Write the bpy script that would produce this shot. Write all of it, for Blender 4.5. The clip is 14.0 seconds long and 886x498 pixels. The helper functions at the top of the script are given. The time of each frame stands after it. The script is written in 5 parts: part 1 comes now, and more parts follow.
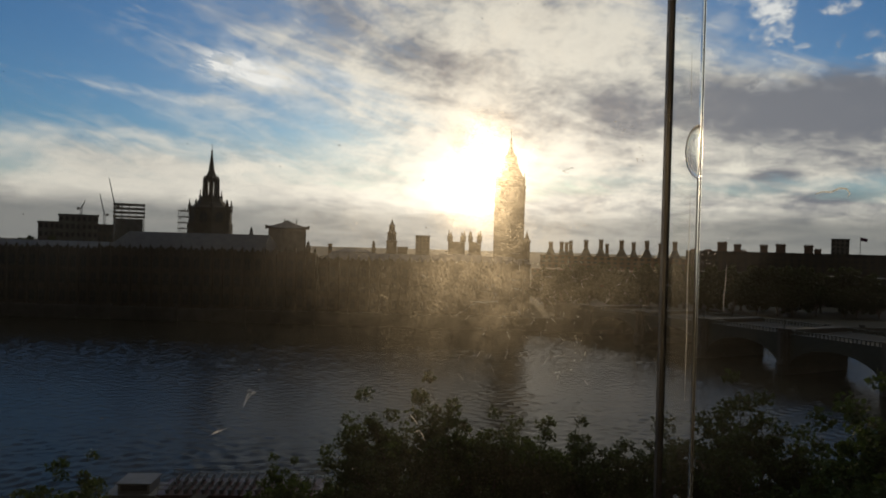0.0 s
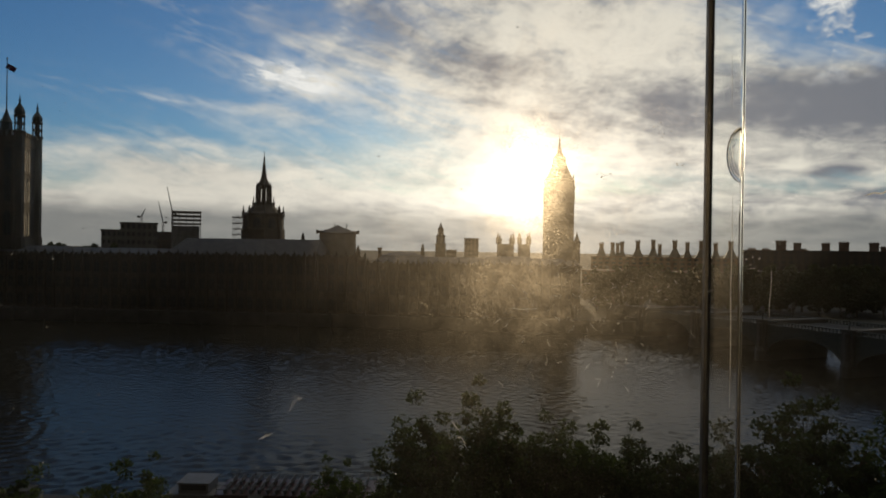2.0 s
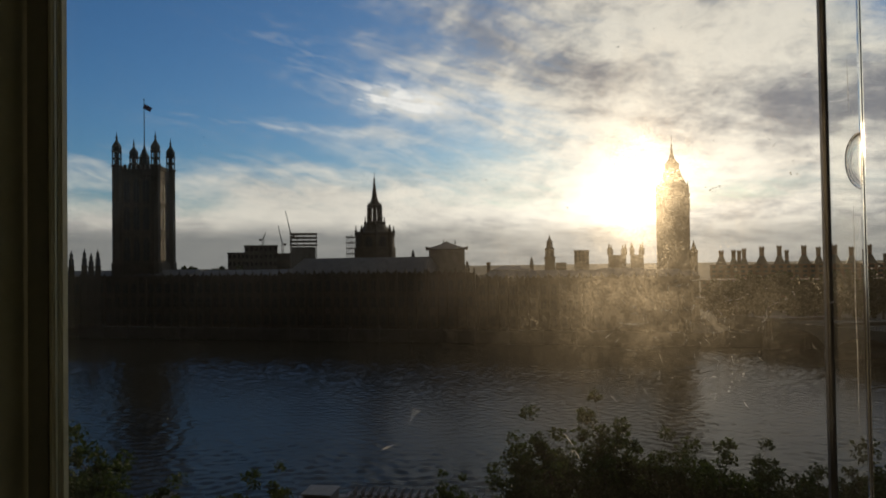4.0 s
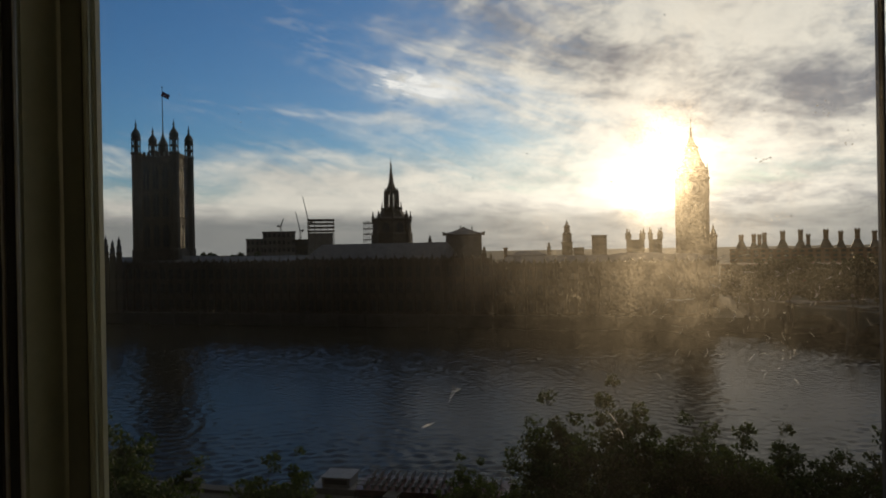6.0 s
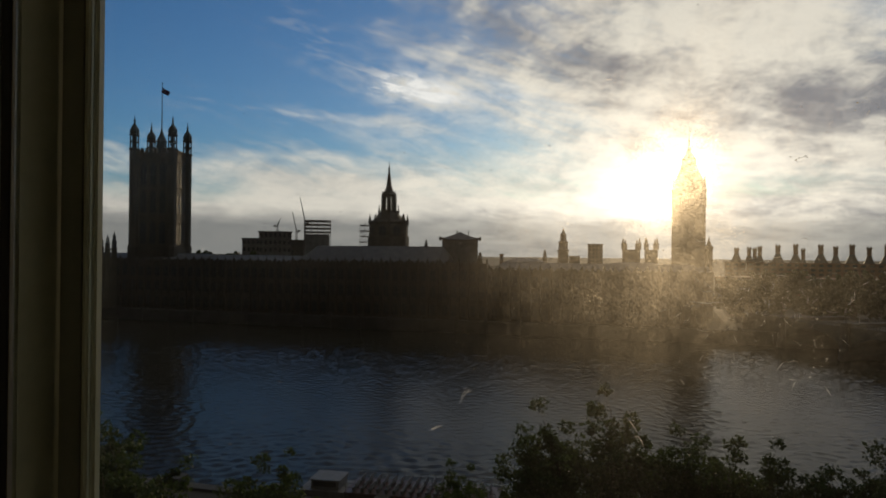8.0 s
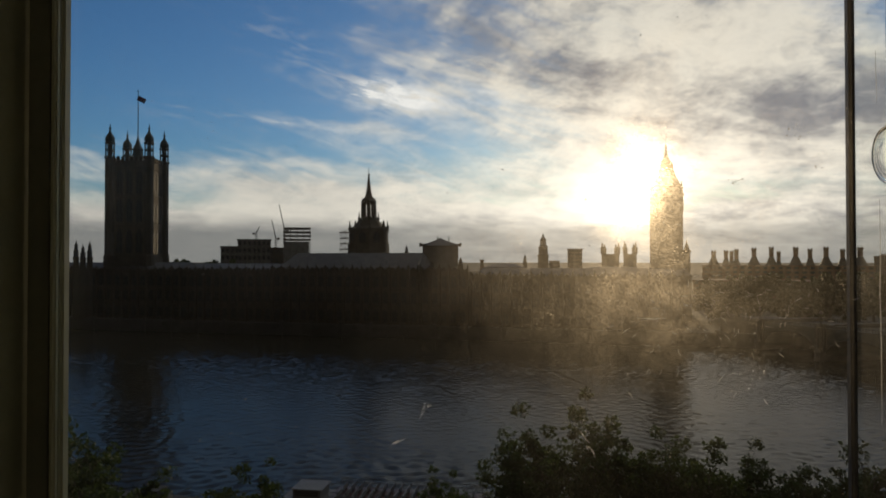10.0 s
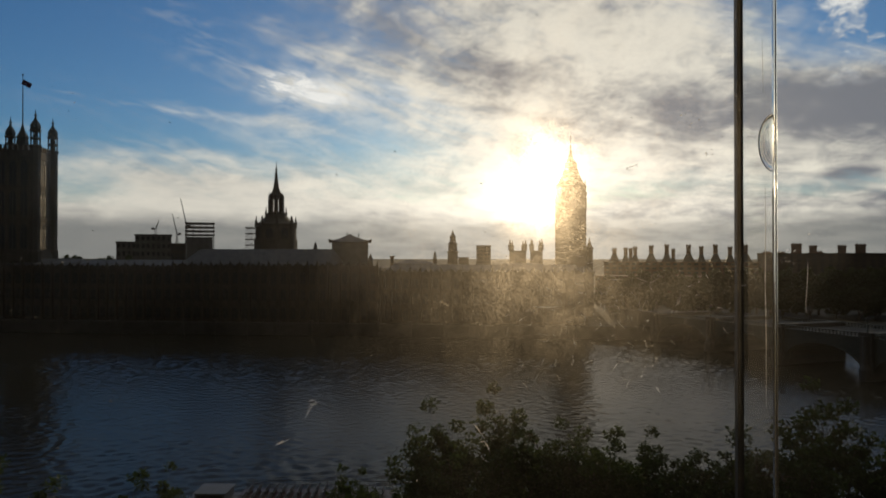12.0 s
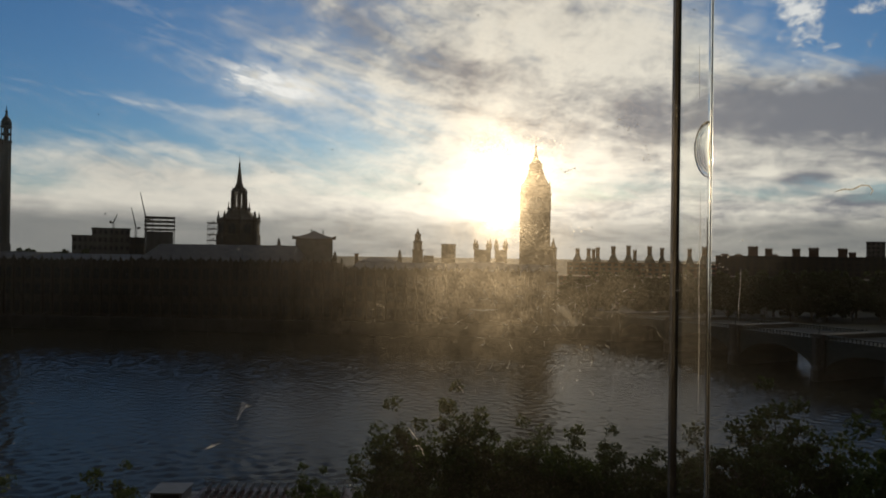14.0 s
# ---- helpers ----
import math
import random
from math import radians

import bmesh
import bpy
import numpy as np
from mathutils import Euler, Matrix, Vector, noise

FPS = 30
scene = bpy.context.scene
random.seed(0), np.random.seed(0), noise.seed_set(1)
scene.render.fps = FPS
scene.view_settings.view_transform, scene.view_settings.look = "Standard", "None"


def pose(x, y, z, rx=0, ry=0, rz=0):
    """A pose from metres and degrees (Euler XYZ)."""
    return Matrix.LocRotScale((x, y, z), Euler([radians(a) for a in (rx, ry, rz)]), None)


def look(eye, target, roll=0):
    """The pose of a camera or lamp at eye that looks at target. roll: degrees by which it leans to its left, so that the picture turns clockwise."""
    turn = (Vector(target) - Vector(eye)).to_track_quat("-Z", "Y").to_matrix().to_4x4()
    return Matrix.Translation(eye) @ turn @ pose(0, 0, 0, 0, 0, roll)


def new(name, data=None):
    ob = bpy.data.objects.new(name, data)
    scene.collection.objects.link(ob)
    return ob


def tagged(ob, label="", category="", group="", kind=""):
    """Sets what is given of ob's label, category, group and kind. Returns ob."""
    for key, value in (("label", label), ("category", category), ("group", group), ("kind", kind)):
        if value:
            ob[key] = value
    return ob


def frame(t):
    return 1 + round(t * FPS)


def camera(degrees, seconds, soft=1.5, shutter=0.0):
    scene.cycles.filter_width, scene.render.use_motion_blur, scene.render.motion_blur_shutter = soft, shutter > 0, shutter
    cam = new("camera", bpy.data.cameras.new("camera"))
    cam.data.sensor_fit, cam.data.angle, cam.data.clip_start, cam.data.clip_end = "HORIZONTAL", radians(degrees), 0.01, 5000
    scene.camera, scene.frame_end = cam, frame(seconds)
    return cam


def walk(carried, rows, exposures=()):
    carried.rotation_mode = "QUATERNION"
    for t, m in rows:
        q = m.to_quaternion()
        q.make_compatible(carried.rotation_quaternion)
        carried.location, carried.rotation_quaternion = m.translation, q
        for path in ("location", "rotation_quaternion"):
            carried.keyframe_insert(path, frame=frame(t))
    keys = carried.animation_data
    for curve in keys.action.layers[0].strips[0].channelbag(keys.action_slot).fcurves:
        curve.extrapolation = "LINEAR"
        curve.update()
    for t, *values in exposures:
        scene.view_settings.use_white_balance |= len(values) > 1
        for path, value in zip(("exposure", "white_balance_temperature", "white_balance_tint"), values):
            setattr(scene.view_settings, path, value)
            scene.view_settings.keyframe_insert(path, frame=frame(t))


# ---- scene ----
cam = camera(66.20, 14.0, soft=1.8)
# seconds, x, y, z, heading to the left, pitch, lean
PATH = [
    (0.0, 0.0000, 0.0087, 34.0000, 0.67, -0.30, 1.56),
    (0.5, 0.0124, 0.0175, 33.9984, 2.07, -1.10, 0.97),
    (1.0, 0.0353, 0.0230, 33.9971, 2.66, -1.14, 0.76),
    (1.5, 0.0230, 0.0096, 33.9975, 3.53, -0.68, 1.14),
    (2.0, 0.0105, 0.0009, 34.0057, 4.79, -0.15, 0.83),
    (2.5, 0.0202, -0.0075, 34.0077, 7.19, 0.94, -0.03),
    (3.0, 0.0175, -0.0179, 34.0072, 11.62, 1.25, -0.52),
    (3.2, 0.0164, -0.0310, 34.0105, 12.42, 1.51, -0.60),
    (5.5, 0.0037, -0.0195, 34.0095, 14.71, -0.14, -1.27),
    (6.0, -0.0128, -0.0230, 34.0007, 15.36, -0.12, -1.07),
    (6.5, -0.0408, 0.0035, 33.9901, 15.98, -0.66, 1.13),
    (7.0, -0.0431, -0.0251, 33.9988, 16.62, 0.09, 0.55),
    (7.5, -0.0405, 0.0033, 33.9893, 16.13, 0.07, 0.81),
    (7.7, -0.0405, 0.0033, 33.9893, 15.43, 0.17, 0.81),
    (9.8, -0.0210, -0.0082, 34.0040, 14.15, 0.47, 0.02),
    (10.0, -0.0111, -0.0164, 34.0047, 13.38, 0.79, -0.04),
    (10.5, -0.0017, -0.0209, 33.9999, 11.82, 1.20, 0.38),
    (11.0, 0.0076, -0.0085, 33.9911, 9.04, 0.85, 1.44),
    (11.5, 0.0111, 0.0143, 34.0018, 5.69, -0.07, 0.66),
    (12.0, 0.0008, 0.0249, 33.9950, 5.82, 0.49, 0.04),
    (12.5, 0.0072, 0.0147, 34.0004, 5.49, 0.54, 0.71),
    (13.0, 0.0195, 0.0158, 33.9956, 4.41, 0.37, 0.02),
    (13.5, 0.0227, 0.0252, 33.9946, 3.73, 0.05, 0.27),
    (14.0, 0.0273, 0.0365, 33.9983, 2.87, 0.37, 0.81),
]


def stance(x, y, z, heading, pitch, lean):
    h, p = radians(heading), radians(pitch)
    ahead = Vector((-math.sin(h) * math.cos(p), math.cos(h) * math.cos(p), math.sin(p)))
    return look((x, y, z), Vector((x, y, z)) + ahead, lean)


walk(cam, [(t, stance(*row)) for t, *row in PATH])

EYE = 34.0            # height of the window's eye level over the river
SUN_BEARING = 2.2     # degrees to the right of straight ahead
SUN_HEIGHT = 5.1

# ---- world: evening sky with broken cloud ----
world = bpy.data.worlds.new("evening_sky")
scene.world = world
world.use_nodes = True


class Graph:
    """Short hand for node trees."""

    def __init__(self, tree):
        self.tree = tree
        tree.nodes.clear()

    def node(self, kind):
        return self.tree.nodes.new(kind)

    def link(self, a, b):
        if isinstance(a, bpy.types.NodeSocket):
            self.tree.links.new(a, b)
        else:
            b.default_value = a

    def m(self, op, a, b=0.0, c=0.0):
        n = self.node("ShaderNodeMath")
        n.operation = op
        for s, v in zip(n.inputs, (a, b, c)):
            self.link(v, s)
        return n.outputs[0]

    def add(self, *terms):
        out = terms[0]
        for t in terms[1:]:
            out = self.m("ADD", out, t)
        return out

    def mul(self, *terms):
        out = terms[0]
        for t in terms[1:]:
            out = self.m("MULTIPLY", out, t)
        return out

    def ramp(self, x, a, b, to0=0.0, to1=1.0):
        n = self.node("ShaderNodeMapRange")
        n.interpolation_type = "SMOOTHSTEP"
        for s, v in zip(n.inputs, (x, a, b, to0, to1)):
            self.link(v, s)
        return n.outputs[0]

    def mix(self, f, a, b, blend="MIX"):
        n = self.node("ShaderNodeMix")
        n.data_type, n.blend_type = "RGBA", blend
        self.link(f, n.inputs[0])
        for s, v in ((n.inputs[6], a), (n.inputs[7], b)):
            self.link((*v, 1) if isinstance(v, tuple) else v, s)
        return n.outputs[2]

    def noise(self, vec, scale, detail=5.0, rough=0.55, warp=0.0):
        n = self.node("ShaderNodeTexNoise")
        self.link(vec, n.inputs["Vector"])
        n.inputs["Scale"].default_value, n.inputs["Detail"].default_value = scale, detail
        n.inputs["Roughness"].default_value, n.inputs["Distortion"].default_value = rough, warp
        return n.outputs["Fac"]

    def vec(self, x, y, z=0.0):
        n = self.node("ShaderNodeCombineXYZ")
        for s, v in zip(n.inputs, (x, y, z)):
            self.link(v, s)
        return n.outputs[0]


def build_sky():
    g = Graph(world.node_tree)
    way = g.node("ShaderNodeTexCoord").outputs["Generated"]
    split = g.node("ShaderNodeSeparateXYZ")
    g.link(way, split.inputs[0])
    x, y, z = split.outputs
    u = g.mul(g.m("ARCTAN2", x, y), 57.2958)                      # bearing, right of ahead
    v = g.mul(g.m("ARCSINE", z), 57.2958)                         # height over the horizon

    def spot(cu, cv, su, sv, tilt=0.0):
        c, s = math.cos(radians(tilt)), math.sin(radians(tilt))
        du, dv = g.m("SUBTRACT", u, cu), g.m("SUBTRACT", v, cv)
        a = g.mul(g.add(g.mul(du, c), g.mul(dv, s)), 1 / su)
        b = g.mul(g.add(g.mul(dv, c), g.mul(du, -s)), 1 / sv)
        return g.m("EXPONENT", g.mul(g.add(g.mul(a, a), g.mul(b, b)), -1.0))

    def total(*rows):
        return g.add(*[g.mul(k, spot(*row)) for k, *row in rows])

    # coordinates in which cloud streaks run down to the right and flatten towards the horizon
    flat = g.m("LOGARITHM", g.m("MAXIMUM", g.add(v, 5.0), 1.0), 2.718)

    def deck(du, dv):
        """Main cloud deck, shifted by a small step in bearing and height."""
        uu, ff = g.add(u, du), g.add(flat, dv)
        return g.noise(g.vec(g.add(g.mul(uu, 0.045), g.mul(ff, 0.55)), g.add(g.mul(ff, 2.6), g.mul(uu, 0.012)), 0.3), 1.35, 9.0, 0.60, 0.5)

    big, ahead = deck(0.0, 0.0), deck(0.9, -0.05)
    puff = g.noise(g.vec(g.add(g.mul(u, 0.11), g.mul(v, -0.03)), g.mul(flat, 3.0), 4.1), 1.9, 9.0, 0.58, 0.35)
    a, b = g.add(g.mul(u, 0.94), g.mul(v, -0.34)), g.add(g.mul(v, 0.94), g.mul(u, 0.34))
    wisp = g.noise(g.vec(g.mul(a, 0.055), g.mul(b, 0.36), 7.7), 1.3, 9.0, 0.64, 0.9)
    flecks = g.noise(g.vec(g.mul(u, 0.42), g.mul(v, 0.85), 2.2), 1.0, 8.0, 0.68, 0.4)

    # where the deck is thick (+) or open (-)
    # the spot 50 degrees up is unseen, added to brighten the river's right
    cover = total(
        (0.46, 4, 18, 13, 9, -15), (0.46, 16, 9.5, 24, 6.5, 0), (0.30, -17.3, 13.3, 4.6, 1.1, -9), (0.10, -27, 15.5, 9, 1.6, -20),
        (-0.40, -38, 19, 14, 8, 0), (-1.15, 29.5, 17.6, 7.0, 3.6, -8), (0.75, 18, 50, 28, 20, 0), (0.36, 24.5, 19, 2.6, 3.4, 35), (0.10, 33, 12, 7, 1.6, 0),
        (-0.08, -12, 9.2, 6, 1.2, -10), (0.40, -24, 5.4, 20, 2.4, -3), (0.3, 30, 10, 14, 4, 0), (0.10, -13, 18, 9, 4, -25),
        (0.16, -22, 10.8, 9, 0.8, -4), (0.16, 30, 7, 10, 2, 0), (-0.2, 34, 18, 4, 1.5, 10))
    low = g.ramp(v, 5.0, 1.8)
    # the first term adds unseen overcast behind the window to dim the far bank
    veil_of = g.add(g.ramp(y, 0.45, 0.0, 0.0, 0.6), g.mul(big, 0.50), g.mul(puff, 0.42), g.mul(wisp, 0.62), g.mul(flecks, 0.22), cover, g.mul(low, 0.9))
    dense = g.ramp(veil_of, 0.80, 1.36)

    # shade of the clouds: thick grey bellies, thin cream veils, edges lit towards the sun
    shade = g.add(total(
        # the unseen spot 50 degrees up is made pale for the same reason
        (0.42, -9, 18, 8, 3.2, -20), (0.22, 12, 12, 4, 1.8, -15), (0.95, 28, 10.8, 9, 2.3, 2), (-0.75, 18, 50, 28, 20, 0), (0.38, 28, 6.6, 9, 2.4, 0), (-0.10, 4, 17, 8, 4, 0), (0.40, 17, 11, 8, 1.8, 0),
        (0.95, 25, 6.0, 1.9, 0.35, 0), (-0.9, -17.3, 13.3, 4.6, 1.1, -9), (-0.15, 12, 18.5, 7, 4, 0), (-0.9, 24.5, 19, 2.8, 3.2, 35),
        (1.1, 29.2, 4.4, 2.6, 0.45, 2), (-0.35, -8, 12.5, 8, 2, -20), (-0.25, -26, 5.5, 18, 2.5, 0), (0.25, 5, 9.5, 5, 0.8, 0),
        (0.25, -2, 15.5, 4, 0.9, -12), (0.25, 3, 11.5, 6, 0.7, -8), (0.32, 32, 13, 7, 3, 0), (0.22, 19, 18, 12, 6, 0)),
        g.mul(g.m("SUBTRACT", big, 0.5), 1.5), g.mul(g.m("SUBTRACT", ahead, big), 2.2), g.mul(g.m("SUBTRACT", puff, 0.5), -1.9),
        g.mul(g.m("SUBTRACT", flecks, 0.5), -1.35), g.mul(g.m("SUBTRACT", wisp, 0.5), -0.5), 0.22)
    # far off to the left the deck thins to an even haze
    calm = g.m("MINIMUM", total((1.0, -30, 4.5, 22, 3.5, -2)), 1.0)
    shade = g.add(g.mul(shade, g.m("SUBTRACT", 1.0, g.mul(calm, 0.72))), g.mul(calm, 0.10))
    grey = g.ramp(shade, -0.25, 1.10)
    cloud = g.mix(grey, (0.68, 0.64, 0.56), (0.165, 0.175, 0.205))
    # bright small scraps of cloud
    scraps = g.noise(g.vec(g.add(g.mul(u, 0.30), g.mul(v, 0.25)), g.add(g.mul(v, 1.05), g.mul(u, 0.16)), 9.1), 1.0, 7.0, 0.62, 0.5)
    scraps = g.add(scraps, g.mul(0.13, spot(-17.3, 13.4, 4.0, 1.1, -9)))
    scrap = g.mul(g.ramp(scraps, 0.48, 0.64), g.m("MINIMUM", total(
        (1.3, -17.3, 13.3, 4.2, 1.3, -9), (0.6, -10, 13.2, 2, 0.8, 0), (0.22, -24, 16.5, 8, 1.6, -20), (0.4, -26, 11, 9, 0.8, -4), (0.5, -13.5, 7.0, 3, 0.5, 0)), 1.0))
    # rounder puffs in the clear patch to the right
    tufts = g.noise(g.vec(g.mul(u, 0.52), g.mul(v, 0.80), 5.3), 1.0, 7.0, 0.60, 0.35)
    tufts = g.add(tufts, total((0.26, 24.2, 18.6, 1.5, 3.0, 28), (0.20, 29.3, 17.6, 1.6, 0.5, 10), (0.18, 27.2, 15.2, 0.9, 0.5, 0), (0.24, 33.5, 14.4, 2.6, 1.3, 8), (0.12, 27, 12.6, 5, 0.8, 0)))
    scrap = g.m("MAXIMUM", scrap, g.mul(g.ramp(tufts, 0.55, 0.82), g.ramp(u, 19.0, 22.0), g.ramp(v, 11.5, 14.5), 0.9))
    dense = g.m("MAXIMUM", dense, scrap)
    cloud = g.mix(scrap, cloud, (0.78, 0.775, 0.76))
    # dull band of haze low over the roofs
    band = g.mul(g.ramp(g.add(v, g.mul(puff, 0.7), g.mul(wisp, 0.5)), 4.4, 2.4), 0.90)
    cloud = g.mix(band, cloud, (0.165, 0.172, 0.172))

    # the clouds in front of the low sun are lit through
    du, dv = g.m("SUBTRACT", u, SUN_BEARING), g.m("SUBTRACT", v, SUN_HEIGHT - 0.1)
    off = g.m("SQRT", g.add(g.mul(du, du, 0.40), g.mul(dv, dv, 1.9), 0.02))
    rag = g.add(0.15, g.mul(g.m("SUBTRACT", 1.0, grey), 0.75), g.mul(puff, 0.6))
    glow = g.mul(rag, g.add(g.mul(5.0, g.m("EXPONENT", g.mul(off, -1.25))), g.mul(0.66, g.m("EXPONENT", g.mul(off, -0.14)))))
    tone = g.mix(1.0, (1.0, 0.90, 0.75), g.vec(glow, glow, glow), "MULTIPLY")
    lit = g.mix(1.0, cloud, tone, "ADD")
    # away from the sun the unseen deck is dimmed, which keeps the facades dark
    side = g.ramp(y, -0.05, 0.50, 0.07, 1.0)
    lit = g.mix(1.0, lit, g.vec(side, side, side), "MULTIPLY")

    sky = g.node("ShaderNodeTexSky")
    sky.sky_type, sky.sun_disc = "NISHITA", False
    sky.sun_elevation, sky.sun_rotation = radians(SUN_HEIGHT), radians(SUN_BEARING)
    sky.air_density, sky.dust_density, sky.ozone_density = 1.0, 0.6, 3.0
    clear, veil = g.node("ShaderNodeBackground"), g.node("ShaderNodeBackground")
    g.link(g.mix(1.0, sky.outputs[0], (0.70, 1.0, 1.34), "MULTIPLY"), clear.inputs[0])
    clear.inputs[1].default_value = 0.09
    g.link(lit, veil.inputs[0])
    blend, out = g.node("ShaderNodeMixShader"), g.node("ShaderNodeOutputWorld")
    g.link(dense, blend.inputs[0])
    g.link(clear.outputs[0], blend.inputs[1])
    g.link(veil.outputs[0], blend.inputs[2])
    g.link(blend.outputs[0], out.inputs[0])


build_sky()

sun = new("sun", bpy.data.lights.new("sun", "SUN"))
sun.data.energy, sun.data.angle, sun.data.color = 1.25, radians(0.8), (1.0, 0.74, 0.44)
sun.matrix_world = look((0, 0, 0), Vector((-math.sin(radians(SUN_BEARING)), -math.cos(radians(SUN_BEARING)), -math.tan(radians(SUN_HEIGHT)))))
sun.location = (30, 200, 150)

# ---- materials ----
def material(name):
    mat = bpy.data.materials.new(name)
    mat.use_nodes = True
    return mat, Graph(mat.node_tree)


def plain(name, dark, light, rough=0.7, scale=2.0, fine=25.0, bump=0.3, metal=0.0, depth=0.02, spread=0.0, sheen=0.5):
    """A solid surface with variation at two scales. spread: difference from piece to piece."""
    mat, g = material(name)
    at = g.node("ShaderNodeTexCoord").outputs["Object"]
    a, b = g.noise(at, scale, 4), g.noise(at, fine, 5, 0.65)
    f = g.ramp(g.add(g.mul(a, 0.6), g.mul(b, 0.4)), 0.3, 0.7)
    if spread:
        info = g.node("ShaderNodeObjectInfo").outputs["Random"]
        f = g.add(g.mul(f, 1 - spread), g.mul(info, spread))
    p = g.node("ShaderNodeBsdfPrincipled")
    g.link(g.mix(f, dark, light), p.inputs["Base Color"])
    g.link(g.ramp(b, 0.2, 0.8, rough - 0.1, min(rough + 0.12, 1)), p.inputs["Roughness"])
    p.inputs["Metallic"].default_value, p.inputs["Specular IOR Level"].default_value = metal, sheen
    n = g.node("ShaderNodeBump")
    n.inputs["Strength"].default_value, n.inputs["Distance"].default_value = bump, depth
    g.link(b, n.inputs["Height"])
    g.link(n.outputs[0], p.inputs["Normal"])
    g.link(p.outputs[0], g.node("ShaderNodeOutputMaterial").inputs[0])
    return mat


# stone tones set far below limestone's own, so the backlit bank stays dark
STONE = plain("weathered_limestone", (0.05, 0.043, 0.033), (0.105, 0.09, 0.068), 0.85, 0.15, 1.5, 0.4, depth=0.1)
STONE_DARK = plain("dark_stone", (0.045, 0.04, 0.033), (0.09, 0.08, 0.063), 0.88, 0.2, 1.8, 0.4, depth=0.1)
SLATE = plain("roof_slate", (0.07, 0.075, 0.085), (0.14, 0.145, 0.155), 0.7, 0.3, 2.5, 0.3, depth=0.05, sheen=0.12)
BRICK = plain("red_brick_and_stone", (0.13, 0.07, 0.05), (0.22, 0.13, 0.09), 0.85, 0.3, 3.0, 0.4, depth=0.05)
CONCRETE = plain("grey_concrete", (0.09, 0.09, 0.085), (0.16, 0.16, 0.155), 0.8, 0.2, 2.0, 0.3, depth=0.05)
WINDOW = plain("dark_window_glass", (0.015, 0.017, 0.02), (0.03, 0.034, 0.04), 0.6, 0.5, 3.0, 0.05)
IRON = plain("painted_iron", (0.03, 0.04, 0.035), (0.06, 0.08, 0.07), 0.5, 1.0, 8.0, 0.2)
GILT = plain("gilded_copper", (0.35, 0.25, 0.10), (0.5, 0.38, 0.16), 0.4, 1.0, 8.0, 0.2, metal=0.8)
SHEET = plain("scaffold_sheeting", (0.14, 0.145, 0.15), (0.24, 0.245, 0.25), 0.7, 0.4, 3.0, 0.3, depth=0.1)
STEEL = plain("scaffold_steel", (0.10, 0.10, 0.10), (0.2, 0.2, 0.2), 0.5, 1.0, 9.0, 0.2, metal=0.5)
GRASS = plain("bank_earth_and_paving", (0.05, 0.05, 0.04), (0.10, 0.095, 0.08), 0.9, 0.05, 0.8, 0.5, depth=0.1, sheen=0.08)
GRANITE = plain("embankment_granite", (0.07, 0.067, 0.06), (0.15, 0.143, 0.13), 0.8, 0.2, 1.6, 0.5, depth=0.1, spread=0.3, sheen=0.12)
BARK = plain("plane_tree_bark", (0.06, 0.05, 0.035), (0.2, 0.17, 0.12), 0.9, 1.5, 12.0, 0.5, depth=0.03)
FLAG = plain("flag_cloth", (0.02, 0.03, 0.15), (0.25, 0.03, 0.05), 0.9, 0.6, 5.0, 0.1)
WHITE = plain("white_paint", (0.62, 0.62, 0.60), (0.8, 0.8, 0.78), 0.45, 1.5, 12.0, 0.15)
HULL = plain("dark_blue_hull_paint", (0.02, 0.025, 0.06), (0.04, 0.05, 0.1), 0.35, 0.6, 6.0, 0.15)
RED = plain("dull_maroon_paint", (0.06, 0.025, 0.028), (0.10, 0.04, 0.042), 0.45, 0.8, 7.0, 0.15)
DECK = plain("deck_boards", (0.12, 0.10, 0.08), (0.22, 0.19, 0.15), 0.8, 0.8, 9.0, 0.3)
JOINERY = plain("dull_cream_painted_joinery", (0.34, 0.36, 0.26), (0.44, 0.46, 0.34), 0.42, 3.0, 60.0, 0.12, depth=0.002)
# the joinery's paint again, darkened for the shade in the recessed channel
CHANNEL = plain("shaded_channel_joinery", (0.12, 0.13, 0.10), (0.18, 0.19, 0.14), 0.5, 3.0, 60.0, 0.12, depth=0.002)
ASPHALT = plain("asphalt", (0.04, 0.04, 0.04), (0.065, 0.065, 0.065), 0.9, 0.3, 6.0, 0.3, sheen=0.08)
SEAT = plain("weathered_grey_seats", (0.13, 0.127, 0.13), (0.22, 0.217, 0.22), 0.6, 1.5, 12.0, 0.15)
BLACK = plain("black_rubber_seal", (0.012, 0.012, 0.012), (0.025, 0.025, 0.024), 0.6, 12.0, 180.0, 0.2, depth=0.001)
ALUMINIUM = plain("anodised_aluminium", (0.42, 0.41, 0.38), (0.55, 0.54, 0.5), 0.38, 8.0, 150.0, 0.1, metal=0.7, depth=0.0005)
PLASTER = plain("dim_room_plaster", (0.70, 0.70, 0.64), (0.82, 0.82, 0.76), 0.9, 1.0, 30.0, 0.2, depth=0.003)
CARPET = plain("room_carpet", (0.16, 0.16, 0.15), (0.26, 0.26, 0.24), 0.95, 1.0, 90.0, 0.5, depth=0.004)


